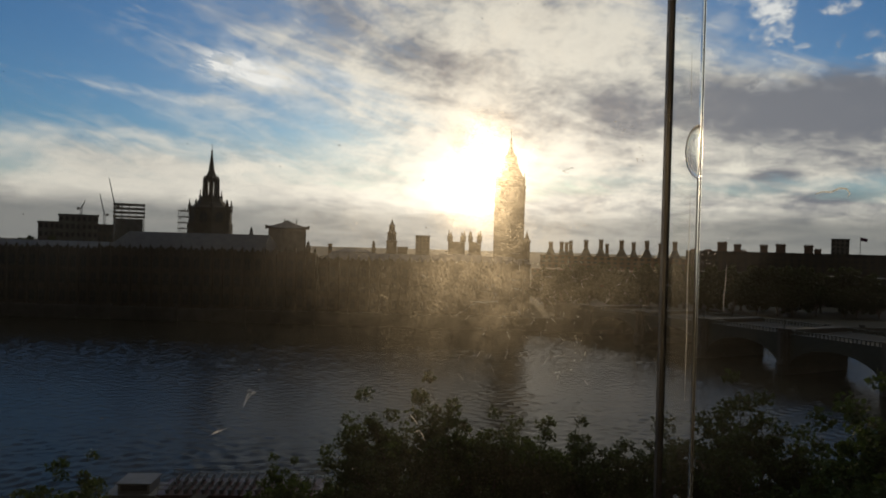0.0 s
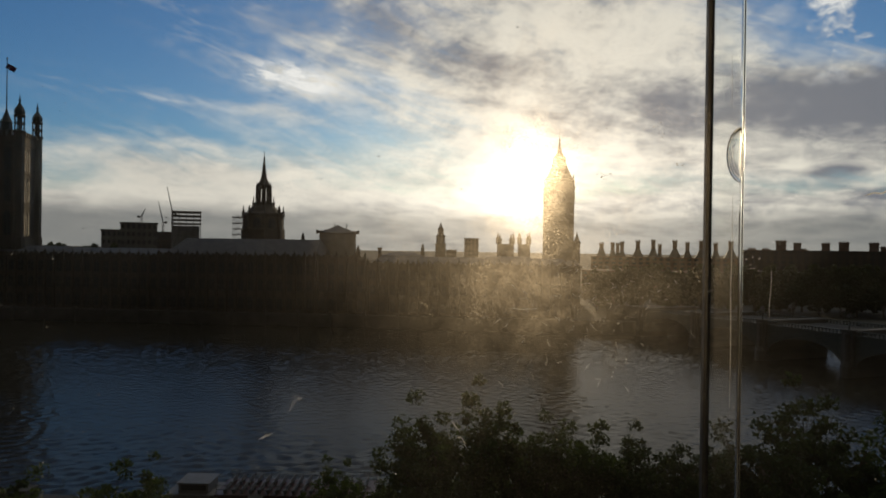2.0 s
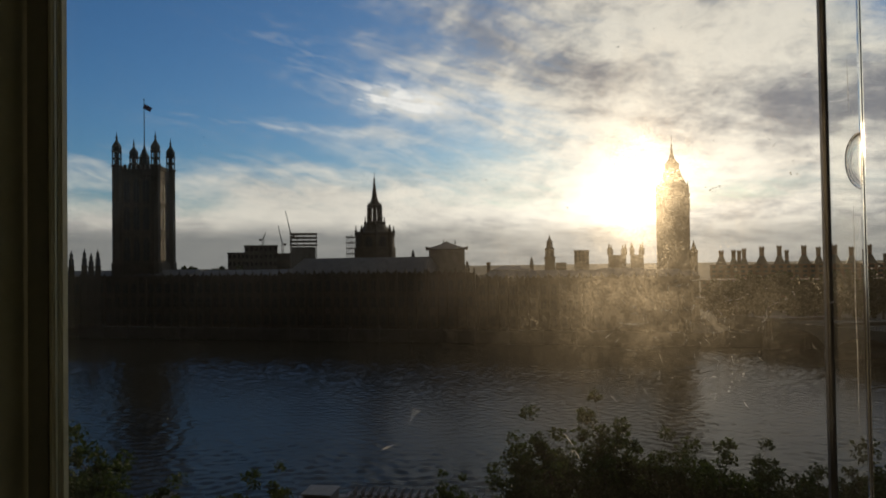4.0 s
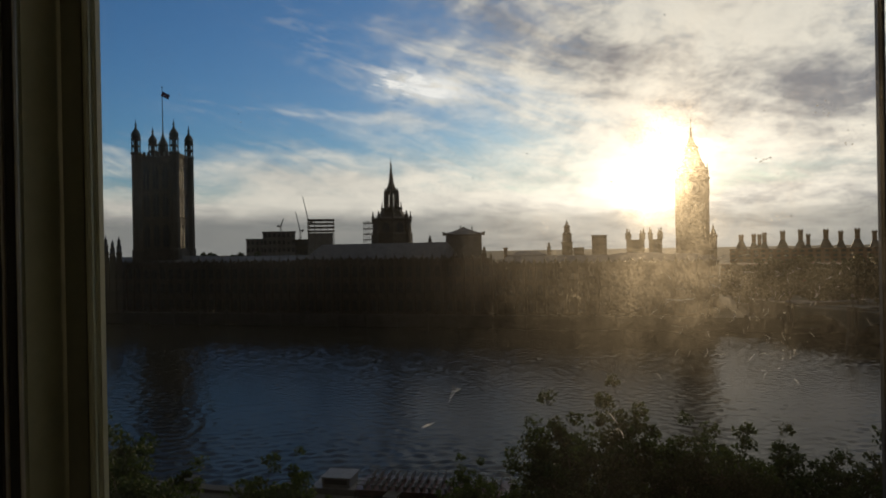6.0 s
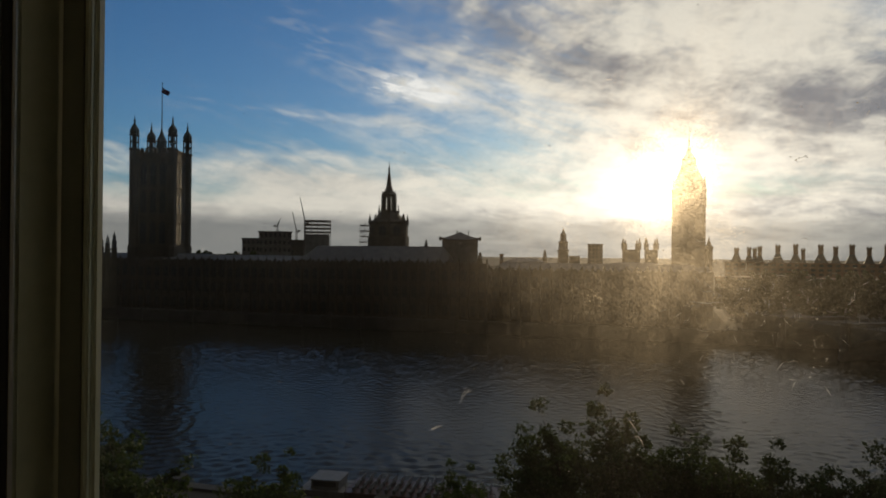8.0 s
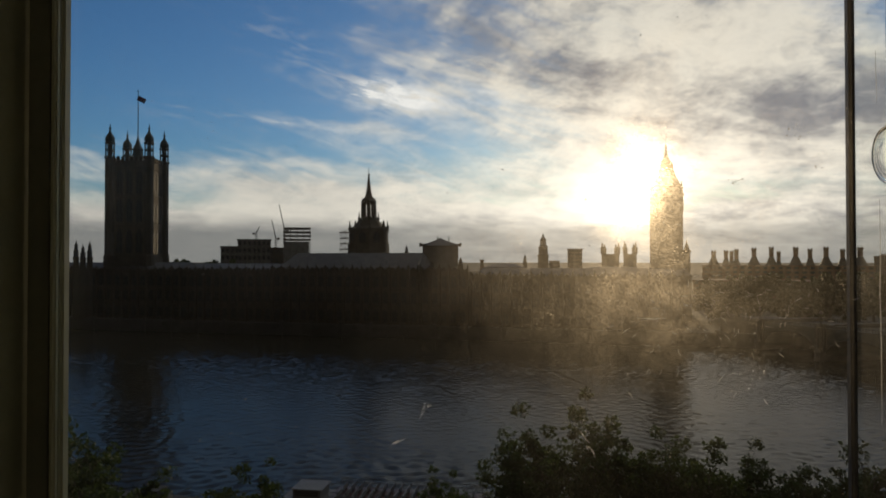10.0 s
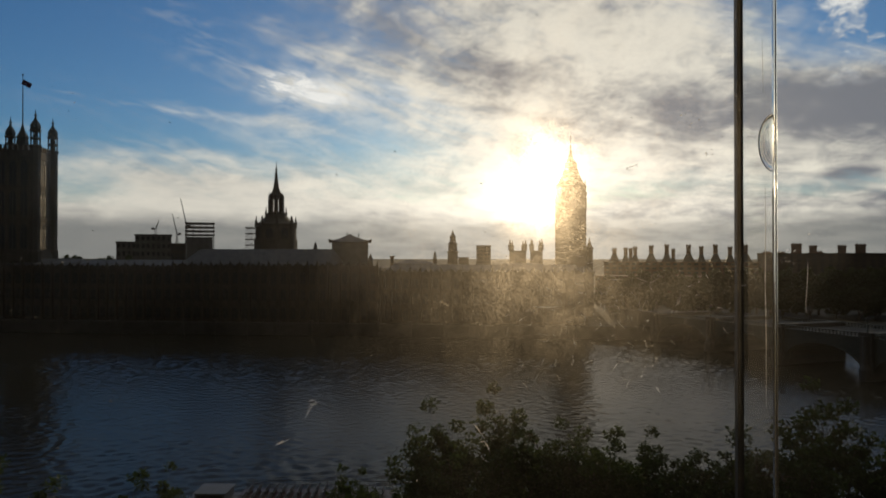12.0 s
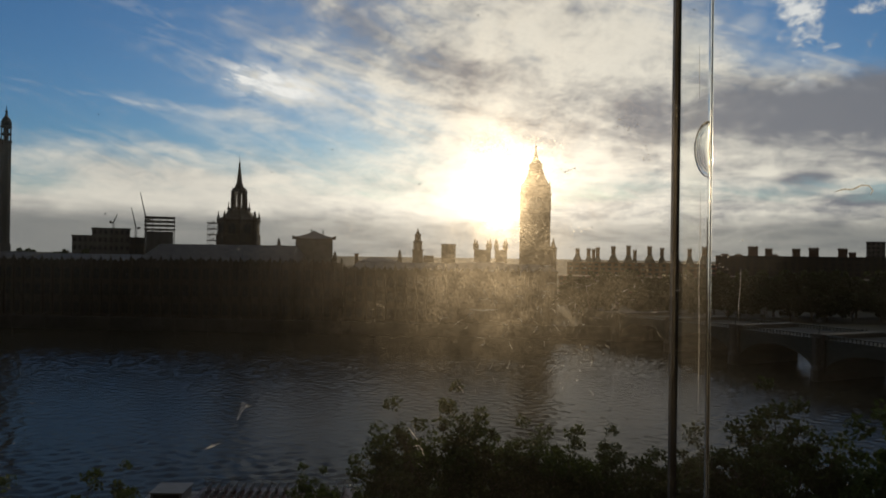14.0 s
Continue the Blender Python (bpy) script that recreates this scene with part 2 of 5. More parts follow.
def leaf_material(name, dark, light):
    mat, g = material(name)
    rnd = g.node("ShaderNodeNewGeometry").outputs["Random Per Island"]
    at = g.node("ShaderNodeTexCoord").outputs["Object"]
    f = g.add(g.mul(rnd, 0.6), g.mul(g.noise(at, 0.5, 3), 0.4))
    col = g.mix(f, dark, light)
    p, t, s = g.node("ShaderNodeBsdfPrincipled"), g.node("ShaderNodeBsdfTranslucent"), g.node("ShaderNodeMixShader")
    g.link(col, p.inputs["Base Color"])
    g.link(col, t.inputs[0])
    p.inputs["Roughness"].default_value, p.inputs["Specular IOR Level"].default_value = 0.7, 0.2
    s.inputs[0].default_value = 0.35
    g.link(p.outputs[0], s.inputs[1])
    g.link(t.outputs[0], s.inputs[2])
    g.link(s.outputs[0], g.node("ShaderNodeOutputMaterial").inputs[0])
    return mat


LEAF = leaf_material("plane_tree_leaves", (0.025, 0.045, 0.012), (0.08, 0.12, 0.03))
LEAF_FAR = leaf_material("far_foliage", (0.03, 0.045, 0.015), (0.07, 0.09, 0.03))


def water_material():
    mat, g = material("river_water")
    at = g.node("ShaderNodeTexCoord").outputs["Object"]
    split = g.node("ShaderNodeSeparateXYZ")
    g.link(at, split.inputs[0])
    x, y, _ = split.outputs
    ripple = g.noise(g.vec(g.mul(x, 1.4), g.mul(y, 2.2)), 1.0, 3, 0.6)
    silt = g.noise(g.vec(g.mul(x, 0.02), g.mul(y, 0.05)), 1.0, 4)
    p, n = g.node("ShaderNodeBsdfPrincipled"), g.node("ShaderNodeBump")
    g.link(g.mix(silt, (0.024, 0.022, 0.016), (0.045, 0.042, 0.03)), p.inputs["Base Color"])
    p.inputs["Roughness"].default_value, p.inputs["IOR"].default_value = 0.10, 1.33
    p.inputs["Specular IOR Level"].default_value = 0.115
    n.inputs["Strength"].default_value, n.inputs["Distance"].default_value = 0.5, 0.11
    g.link(ripple, n.inputs["Height"])
    g.link(n.outputs[0], p.inputs["Normal"])
    g.link(p.outputs[0], g.node("ShaderNodeOutputMaterial").inputs[0])
    return mat


WATER = water_material()


def dirty_glass(name, haze, tint):
    """Window glass with a film of dust, dried drops and wipe marks that scatters light onwards."""
    mat, g = material(name)
    at = g.node("ShaderNodeTexCoord").outputs["Object"]
    split = g.node("ShaderNodeSeparateXYZ")
    g.link(at, split.inputs[0])
    x, y, z = split.outputs
    cloud = g.noise(at, 6.0, 4, 0.6, 0.6)
    streak = g.noise(g.vec(g.mul(x, 60.0), 0.0, g.mul(z, 5.0)), 1.0, 4, 0.6)
    dust = g.noise(at, 700.0, 2, 0.7)
    spots = g.node("ShaderNodeTexVoronoi")
    g.link(at, spots.inputs["Vector"])
    spots.inputs["Scale"].default_value = 330.0
    dots = g.mul(g.ramp(spots.outputs["Distance"], 0.30, 0.12), g.ramp(g.noise(at, 26.0, 3, 0.6), 0.50, 0.72))
    film = g.mul(haze, g.add(0.30, g.mul(g.ramp(cloud, 0.32, 0.75), 1.15), g.mul(g.ramp(streak, 0.45, 0.8), 0.2)), g.add(0.45, g.mul(g.ramp(dust, 0.42, 0.66), 1.2)))
    # a rubbed and spattered patch at eye height, thickened to add the sun's glare
    dx, dz, ez = g.mul(g.m("SUBTRACT", x, 0.045), 13.0), g.mul(g.m("SUBTRACT", z, 0.05), 8.5), g.mul(g.m("SUBTRACT", z, -0.06), 12.0)
    patch = g.add(g.m("EXPONENT", g.mul(g.add(g.mul(dx, dx), g.mul(dz, dz)), -1.0)), g.m("EXPONENT", g.mul(g.add(g.mul(dx, dx), g.mul(ez, ez)), -1.0)))
    grain = g.mul(g.ramp(g.noise(at, 1250.0, 2, 0.6), 0.42, 0.66), g.ramp(g.noise(at, 30.0, 4, 0.65, 0.8), 0.34, 0.66))
    film = g.add(film, g.mul(dots, haze, 5.0), g.mul(patch, g.add(0.12, grain), haze, 1.7))
    clear, on, wide, gloss = (g.node("ShaderNodeBsdf" + k) for k in ("Transparent", "Refraction", "Translucent", "Glossy"))
    clear.inputs[0].default_value = (*tint, 1)
    on.inputs["Color"].default_value = (1, 0.93, 0.8, 1)
    on.inputs["Roughness"].default_value, on.inputs["IOR"].default_value = 0.76, 1.38
    wide.inputs[0].default_value = (0.75, 0.72, 0.66, 1)
    gloss.inputs["Roughness"].default_value = 0.02
    fine, beam = g.node("ShaderNodeBsdfRefraction"), g.node("ShaderNodeMixShader")
    fine.inputs["Color"].default_value = (1, 0.95, 0.86, 1)
    fine.inputs["Roughness"].default_value, fine.inputs["IOR"].default_value = 0.40, 1.3
    beam.inputs[0].default_value = 0.34
    g.link(on.outputs[0], beam.inputs[1])
    g.link(fine.outputs[0], beam.inputs[2])
    scatter, dirt, face = g.node("ShaderNodeMixShader"), g.node("ShaderNodeMixShader"), g.node("ShaderNodeMixShader")
    scatter.inputs[0].default_value = 0.12
    g.link(beam.outputs[0], scatter.inputs[1])
    g.link(wide.outputs[0], scatter.inputs[2])
    g.link(film, dirt.inputs[0])
    g.link(clear.outputs[0], dirt.inputs[1])
    g.link(scatter.outputs[0], dirt.inputs[2])
    fresnel = g.node("ShaderNodeFresnel")
    fresnel.inputs[0].default_value = 1.2
    g.link(fresnel.outputs[0], face.inputs[0])
    g.link(dirt.outputs[0], face.inputs[1])
    g.link(gloss.outputs[0], face.inputs[2])
    g.link(face.outputs[0], g.node("ShaderNodeOutputMaterial").inputs[0])
    return mat


GLASS = dirty_glass("dusty_window_glass", 0.0205, (0.985, 0.99, 0.985))
OUTER_GLASS = dirty_glass("cleaner_outer_glass", 0.014, (0.975, 0.985, 0.98))


def clear_glass():
    mat, g = material("polished_glass_edge")
    at = g.node("ShaderNodeTexCoord").outputs["Object"]
    p = g.node("ShaderNodeBsdfGlass")
    p.inputs["Color"].default_value = (0.97, 0.985, 0.975, 1)
    p.inputs["IOR"].default_value = 1.26
    g.link(g.ramp(g.noise(at, 90.0, 3), 0.4, 0.8, 0.02, 0.16), p.inputs["Roughness"])
    g.link(p.outputs[0], g.node("ShaderNodeOutputMaterial").inputs[0])
    return mat


CLEAR = clear_glass()
SMEAR_AND_GLINT, _g = material("dried_dirt_and_glint")
_t, _d, _s, _r = _g.node("ShaderNodeBsdfTranslucent"), _g.node("ShaderNodeBsdfDiffuse"), _g.node("ShaderNodeMixShader"), _g.node("ShaderNodeMixShader")
_n = _g.noise(_g.node("ShaderNodeTexCoord").outputs["Object"], 400.0, 3)
_t.inputs[0].default_value = _d.inputs[0].default_value = (0.8, 0.8, 0.78, 1)
_s.inputs[0].default_value = 0.3
_g.link(_t.outputs[0], _s.inputs[1])
_g.link(_d.outputs[0], _s.inputs[2])
_g.link(_g.ramp(_n, 0.3, 0.6, 0.35, 0.95), _r.inputs[0])
_g.link(_g.node("ShaderNodeBsdfTransparent").outputs[0], _r.inputs[1])
_g.link(_s.outputs[0], _r.inputs[2])
_g.link(_r.outputs[0], _g.node("ShaderNodeOutputMaterial").inputs[0])

# ---- mesh tools ----
def place(bearing, far):
    """Plan position from a bearing right of ahead, in degrees, and a distance."""
    return far * math.sin(radians(bearing)), far * math.cos(radians(bearing))


def box(bm, x0, x1, y0, y1, z0, z1, turn=None):
    vs = [bm.verts.new((x, y, z)) for x in (x0, x1) for y in (y0, y1) for z in (z0, z1)]
    for f in ((0, 1, 3, 2), (4, 6, 7, 5), (0, 4, 5, 1), (2, 3, 7, 6), (0, 2, 6, 4), (1, 5, 7, 3)):
        bm.faces.new([vs[i] for i in f])
    if turn:
        bmesh.ops.transform(bm, matrix=turn, verts=vs)
    return vs


def lathe(bm, rows, sides=8, x=0.0, y=0.0, turn=0.0, flat=1.0):
    """Stacked rings (radius, height) with closed ends."""
    rings = []
    for r, z in rows:
        rings.append([bm.verts.new((x + r * math.cos(a), y + flat * r * math.sin(a), z))
                      for a in (turn + 2 * math.pi * k / sides for k in range(sides))])
    for a, b in zip(rings, rings[1:]):
        for k in range(sides):
            bm.faces.new((a[k], a[(k + 1) % sides], b[(k + 1) % sides], b[k]))
    bm.faces.new(list(reversed(rings[0])))
    bm.faces.new(rings[-1])


def rod(bm, a, b, r0, r1=None, sides=6):
    a, b = Vector(a), Vector(b)
    r1 = r0 if r1 is None else r1
    q = (b - a).to_track_quat("Z", "Y")
    ra, rb = ([bm.verts.new(p + q @ Vector((r * math.cos(2 * math.pi * k / sides), r * math.sin(2 * math.pi * k / sides), 0)))
               for k in range(sides)] for p, r in ((a, r0), (b, r1)))
    for k in range(sides):
        bm.faces.new((ra[k], ra[(k + 1) % sides], rb[(k + 1) % sides], rb[k]))
    bm.faces.new(list(reversed(ra)))
    bm.faces.new(rb)


def gable(bm, x0, x1, y0, y1, z0, z1, axis="x", inset=0.0):
    """A pitched roof whose ridge runs along axis; inset draws the ridge ends in (hips)."""
    if axis == "x":
        m = (y0 + y1) / 2
        top = [(x0 + inset, m, z1), (x1 - inset, m, z1)]
        base = [(x0, y0, z0), (x1, y0, z0), (x1, y1, z0), (x0, y1, z0)]
    else:
        m = (x0 + x1) / 2
        top = [(m, y0 + inset, z1), (m, y1 - inset, z1)]
        base = [(x1, y0, z0), (x1, y1, z0), (x0, y1, z0), (x0, y0, z0)]
    b, t = [bm.verts.new(p) for p in base], [bm.verts.new(p) for p in top]
    for f in ((b[0], b[1], t[1], t[0]), (b[2], b[3], t[0], t[1]), (b[1], b[2], t[1]), (b[3], b[0], t[0]), (b[3], b[2], b[1], b[0])):
        bm.faces.new(f)


def mesh(name, bm, mat, smooth=False):
    bmesh.ops.recalc_face_normals(bm, faces=bm.faces)
    data = bpy.data.meshes.new(name)
    bm.to_mesh(data)
    bm.free()
    data.materials.append(mat)
    if smooth:
        data.shade_smooth()
    return data


def part(name, bm, mat, parent, label="", smooth=False):
    ob = new(name, mesh(name, bm, mat, smooth))
    ob.parent = parent
    return tagged(ob, label)


def shared(name, data, parent, at, turn=0.0, scale=(1, 1, 1)):
    """One more piece on a mesh that alike pieces share."""
    ob = new(name, data)
    ob.parent = parent
    ob.matrix_basis = Matrix.LocRotScale(at, Euler((0, 0, turn)), scale)
    return ob


def thing(name, label, category, at=(0, 0, 0), turn=0.0, group="", kind=""):
    ob = new(name)
    ob.empty_display_size = 0.2
    ob.matrix_basis = Matrix.LocRotScale(at, Euler((0, 0, radians(turn))), None)
    return tagged(ob, label, category, group, kind)


def structure(name, bm, mat, label, smooth=False):
    return tagged(new(name, mesh(name, bm, mat, smooth)), label, kind="structure")


# ---- ground, river and banks ----
NEAR_BANK, FAR_BANK = 77.0, 279.0


def build_ground():
    bm = bmesh.new()
    rows = [(-400, 3.2), (NEAR_BANK, 3.2), (NEAR_BANK + 0.5, -5), (FAR_BANK - 0.5, -5), (FAR_BANK, 4.4), (420, 5.0), (4600, 5.0)]
    strips = [[bm.verts.new((x, y, z)) for x in (-4200, -300, 300, 4200)] for y, z in rows]
    for a, b in zip(strips, strips[1:]):
        for k in range(3):
            bm.faces.new((a[k], a[k + 1], b[k + 1], b[k]))
    structure("ground", bm, GRASS, "dark paved and planted river banks")
    build_water()


def build_water():
    """The river's surface, with wind ripples modelled over the reach in front of the window."""
    rng = np.random.default_rng(3)
    count, slope = 80, 0.155
    xs = np.concatenate([[-4200, -1200, -500], np.arange(-260, 150, 0.62), [300, 900, 4200]])
    ys = np.arange(NEAR_BANK + 0.3, FAR_BANK - 0.4, 0.5)
    gx, gy = np.meshgrid(xs, ys)
    z = np.zeros_like(gx)
    for k in range(count):
        wave = 1.25 * 2.8 ** rng.random()
        a = rng.uniform(0, math.pi)
        amp = slope / math.sqrt(count) * wave / (2 * math.pi) * 1.414
        z += amp * np.sin((gx * math.cos(a) + gy * math.sin(a)) * 2 * math.pi / wave + rng.random() * 6.283)
    gust = 0.75 + 0.35 * np.sin(gx * 0.021 + 1.3 * np.sin(gy * 0.043)) * np.sin(gy * 0.06 + gx * 0.009)
    z *= gust * np.clip((270 - np.abs(gx + 55)) / 60, 0, 1)
    rows, cols = gx.shape
    data = bpy.data.meshes.new("water")
    idx = np.arange(rows * cols).reshape(rows, cols)
    quads = np.stack([idx[:-1, :-1], idx[:-1, 1:], idx[1:, 1:], idx[1:, :-1]], -1).reshape(-1, 4)
    data.vertices.add(rows * cols)
    data.vertices.foreach_set("co", np.stack([gx, gy, z], -1).ravel())
    data.loops.add(quads.size)
    data.loops.foreach_set("vertex_index", quads.ravel())
    data.polygons.add(len(quads))
    data.polygons.foreach_set("loop_start", np.arange(0, quads.size, 4))
    data.update(calc_edges=True)
    data.shade_smooth()
    data.materials.append(WATER)
    tagged(new("water", data), "dark rippled river with a faint glint of low sun", kind="structure")


def build_river_wall(name, y, top, label):
    wall = thing(name, label, "river wall", (0, y, 0), kind="structure")
    bm = bmesh.new()
    box(bm, -420, 420, -0.6, 0.6, -4, top)
    part("wall", bm, GRANITE, wall)
    bm = bmesh.new()
    box(bm, -420, 420, -0.85, 0.85, top, top + 0.35)
    part("coping", bm, GRANITE, wall)
    bm = bmesh.new()
    box(bm, -0.7, 0.7, -0.95, 0.95, -4, top + 1.1)
    box(bm, -0.85, 0.85, -1.1, 1.1, top + 1.1, top + 1.35)
    pier = mesh("pier", bm, GRANITE)
    for k in range(-20, 21):
        shared("pier", pier, wall, (k * 14.0, 0, 0))


build_ground()
build_river_wall("river_wall_far", FAR_BANK - 0.8, 5.0, "dark granite river wall below a terrace")
build_river_wall("river_wall_near", NEAR_BANK - 0.3, 3.2, "granite embankment wall beside the river path")


# ---- Gothic palace on the far bank ----
def window_mesh(w, h):
    """A recessed pointed window with a mullion and transom."""
    bm = bmesh.new()
    pts = [(-w / 2, 0), (w / 2, 0), (w / 2, h * 0.75), (w * 0.28, h * 0.92), (0, h), (-w * 0.28, h * 0.92), (-w / 2, h * 0.75)]
    f = bm.faces.new([bm.verts.new((x, 0, z)) for x, z in pts])
    ext = bmesh.ops.extrude_face_region(bm, geom=[f])
    bmesh.ops.translate(bm, vec=(0, -0.12, 0), verts=[v for v in ext["geom"] if isinstance(v, bmesh.types.BMVert)])
    return mesh("window", bm, WINDOW)


def tracery_mesh(w, h):
    bm = bmesh.new()
    box(bm, -0.12, 0.12, -0.25, 0, 0, h * 0.95)
    box(bm, -w / 2, w / 2, -0.22, 0, h * 0.45, h * 0.45 + 0.2)
    box(bm, -w / 2 - 0.2, w / 2 + 0.2, -0.4, 0, -0.35, 0)
    return mesh("tracery", bm, STONE)


def pinnacle_mesh(base, height, mat):
    bm = bmesh.new()
    lathe(bm, [(base, 0), (base, height * 0.42), (base * 1.25, height * 0.44), (base * 1.25, height * 0.5), (base * 0.7, height * 0.53),
               (base * 0.28, height * 0.86), (base * 0.45, height * 0.88), (base * 0.1, height * 0.93), (0.05, height)], 8)
    return mesh("pinnacle", bm, mat)


def palace_range(x0, x1, y0, depth, eave, ridge, label, bays, pins=True, mat=STONE):
    """A long range with buttresses, three rows of windows, a parapet and a slate roof."""
    ob = thing("palace_range", label, "palace", (0, y0, 4.4), group="ranges of the palace")
    top = eave - 4.4
    bm = bmesh.new()
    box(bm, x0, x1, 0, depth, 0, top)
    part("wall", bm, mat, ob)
    bm = bmesh.new()
    for k in range(2):
        box(bm, x0 - 0.3, x1 + 0.3, -0.45, depth + 0.45, top * (0.36 + 0.3 * k), top * (0.36 + 0.3 * k) + 0.5)
    part("string_course", bm, STONE, ob)
    bm = bmesh.new()
    box(bm, x0 - 0.3, x1 + 0.3, -0.5, 0.3, top, top + 1.2)
    n = int((x1 - x0) / 2.4)
    for k in range(n):
        box(bm, x0 + k * 2.4, x0 + k * 2.4 + 1.3, -0.5, 0.3, top + 1.2, top + 2.0)
    part("parapet", bm, STONE, ob, "battlemented stone parapet")
    if ridge > eave + 1:
        bm = bmesh.new()
        gable(bm, x0, x1, 1.0, depth - 1.0, top + 0.05, ridge - 4.4, "x", 3.0)
        part("roof", bm, SLATE, ob, "steep slate roof")
    step = (x1 - x0) / bays
    bm = bmesh.new()
    box(bm, -0.55, 0.55, -1.3, 0.1, 0, top * 0.55)
    box(bm, -0.45, 0.45, -0.9, 0.1, top * 0.55, top + 1.6)
    buttress = mesh("buttress", bm, mat)
    pin = pinnacle_mesh(0.45, 2.0, STONE_DARK)
    win, tra = window_mesh(step * 0.5, top * 0.22), tracery_mesh(step * 0.5, top * 0.22)
    for k in range(bays + 1):
        shared("buttress", buttress, ob, (x0 + k * step, 0, 0))
        if pins:
            shared("pinnacle", pin, ob, (x0 + k * step, -0.4, top + 1.6))
        if k < bays:
            for level in (0.06, 0.40, 0.71):
                w = shared("window", win, ob, (x0 + (k + 0.5) * step, 0.02, top * level))
                shared("tracery", tra, w, (0, -0.12, 0))
    return ob


def square_tower():
    """The great square tower with four corner turrets and a flag."""
    x, y = place(-37.6, 395)
    ob = thing("flag_tower", "tall dark square Gothic tower with four turrets", "tower", (x, y, 4.4), 14.5)
    half, top = 10.0, 80.0
    bm = bmesh.new()
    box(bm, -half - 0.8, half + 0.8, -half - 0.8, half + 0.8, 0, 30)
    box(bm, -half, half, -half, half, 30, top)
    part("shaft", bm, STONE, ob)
    bm = bmesh.new()
    for z in (30, 46, 62, 76):
        box(bm, -half - 0.4, half + 0.4, -half - 0.4, half + 0.4, z, z + 0.9)
    part("string_course", bm, STONE_DARK, ob)
    bm = bmesh.new()
    for s in (-1, 1):
        for k in range(8):
            a = -half + 1.2 + k * 2.35
            box(bm, a, a + 1.4, s * half - 0.4, s * half + 0.4, top, top + 2.4)
            box(bm, s * half - 0.4, s * half + 0.4, a, a + 1.4, top, top + 2.4)
    part("parapet", bm, STONE, ob)
    bm = bmesh.new()
    gable(bm, -6.5, 6.5, -6.5, 6.5, top, top + 5.5, "x", 6.3)
    lathe(bm, [(3.0, top + 3), (2.6, top + 7), (3.0, top + 7.3), (1.6, top + 10), (0.7, top + 12.5), (0.4, top + 14)], 8)
    part("roof", bm, IRON, ob, "iron roof crowned by a lantern")
    win, tra = window_mesh(3.0, 14.0), tracery_mesh(3.0, 14.0)
    for quarter in range(4):
        q = Euler((0, 0, quarter * math.pi / 2))
        for z in (32.5, 48.5, 63.0):
            for dx in (-5.0, 0.0, 5.0):
                at = q.to_matrix() @ Vector((dx, -half + 0.02, z))
                w = shared("window", win, ob, at, q.z, (1, 1, 0.88))
                shared("tracery", tra, w, (0, -0.12, 0))
    bm = bmesh.new()
    lathe(bm, [(3.0, 0), (3.0, 31), (2.5, 32), (2.5, 81), (2.9, 81.4), (2.9, 82.2), (2.4, 82.4)], 8)
    turret = mesh("turret", bm, STONE)
    bm = bmesh.new()
    for k in range(8):
        a = 2 * math.pi * k / 8
        rod(bm, (2.05 * math.cos(a), 2.05 * math.sin(a), 82.2), (2.05 * math.cos(a), 2.05 * math.sin(a), 89.0), 0.36)
    lathe(bm, [(0.45, 82.2), (0.45, 89.0)], 8)
    lathe(bm, [(2.5, 85.2), (2.5, 86.0)], 8)
    lathe(bm, [(2.6, 88.8), (2.7, 89.6), (2.2, 89.8)], 8)
    arcade = mesh("arcade", bm, STONE_DARK)
    bm = bmesh.new()
    lathe(bm, [(2.1, 89.6), (2.5, 90.8), (2.35, 92.0), (1.6, 93.4), (0.8, 94.5), (0.5, 95.6), (0.42, 96.4), (0.8, 96.8), (0.3, 97.3), (0.1, 99.6)], 8)
    cap = mesh("cap", bm, IRON)
    for sx in (-1, 1):
        for sy in (-1, 1):
            t = shared("turret", turret, ob, (sx * half, sy * half, 0))
            shared("arcade", arcade, t, (0, 0, 0))
            shared("cap", cap, t, (0, 0, 0))
    bm = bmesh.new()
    rod(bm, (0, 0, 88), (0, 0, 118.5), 0.34, 0.16, 8)
    lathe(bm, [(0.3, 118.4), (0.45, 118.8), (0.05, 119.2)], 8)
    part("flagpole", bm, IRON, ob)
    fx, fy = place(-37.6, 395)
    flag = tagged(new("flag", mesh("flag", flag_cloth(4.8, 2.5), FLAG)), "dark flag flying from the tower's pole", "flag")
    flag.matrix_basis = Matrix.LocRotScale((x, y, 4.4 + 116.5), Euler((0, radians(28), radians(15))), None)


def flag_cloth(w, h):
    bm = bmesh.new()
    n = 10
    grid = [[bm.verts.new((0.25 + w * i / n, 0.35 * math.sin(i * 1.1 + j * 0.3), -h * j / 4)) for j in range(5)] for i in range(n + 1)]
    for i in range(n):
        for j in range(4):
            bm.faces.new((grid[i][j], grid[i + 1][j], grid[i + 1][j + 1], grid[i][j + 1]))
    ext = bmesh.ops.extrude_face_region(bm, geom=bm.faces[:])
    bmesh.ops.translate(bm, vec=(0, 0.04, 0), verts=[v for v in ext["geom"] if isinstance(v, bmesh.types.BMVert)])
    return bm


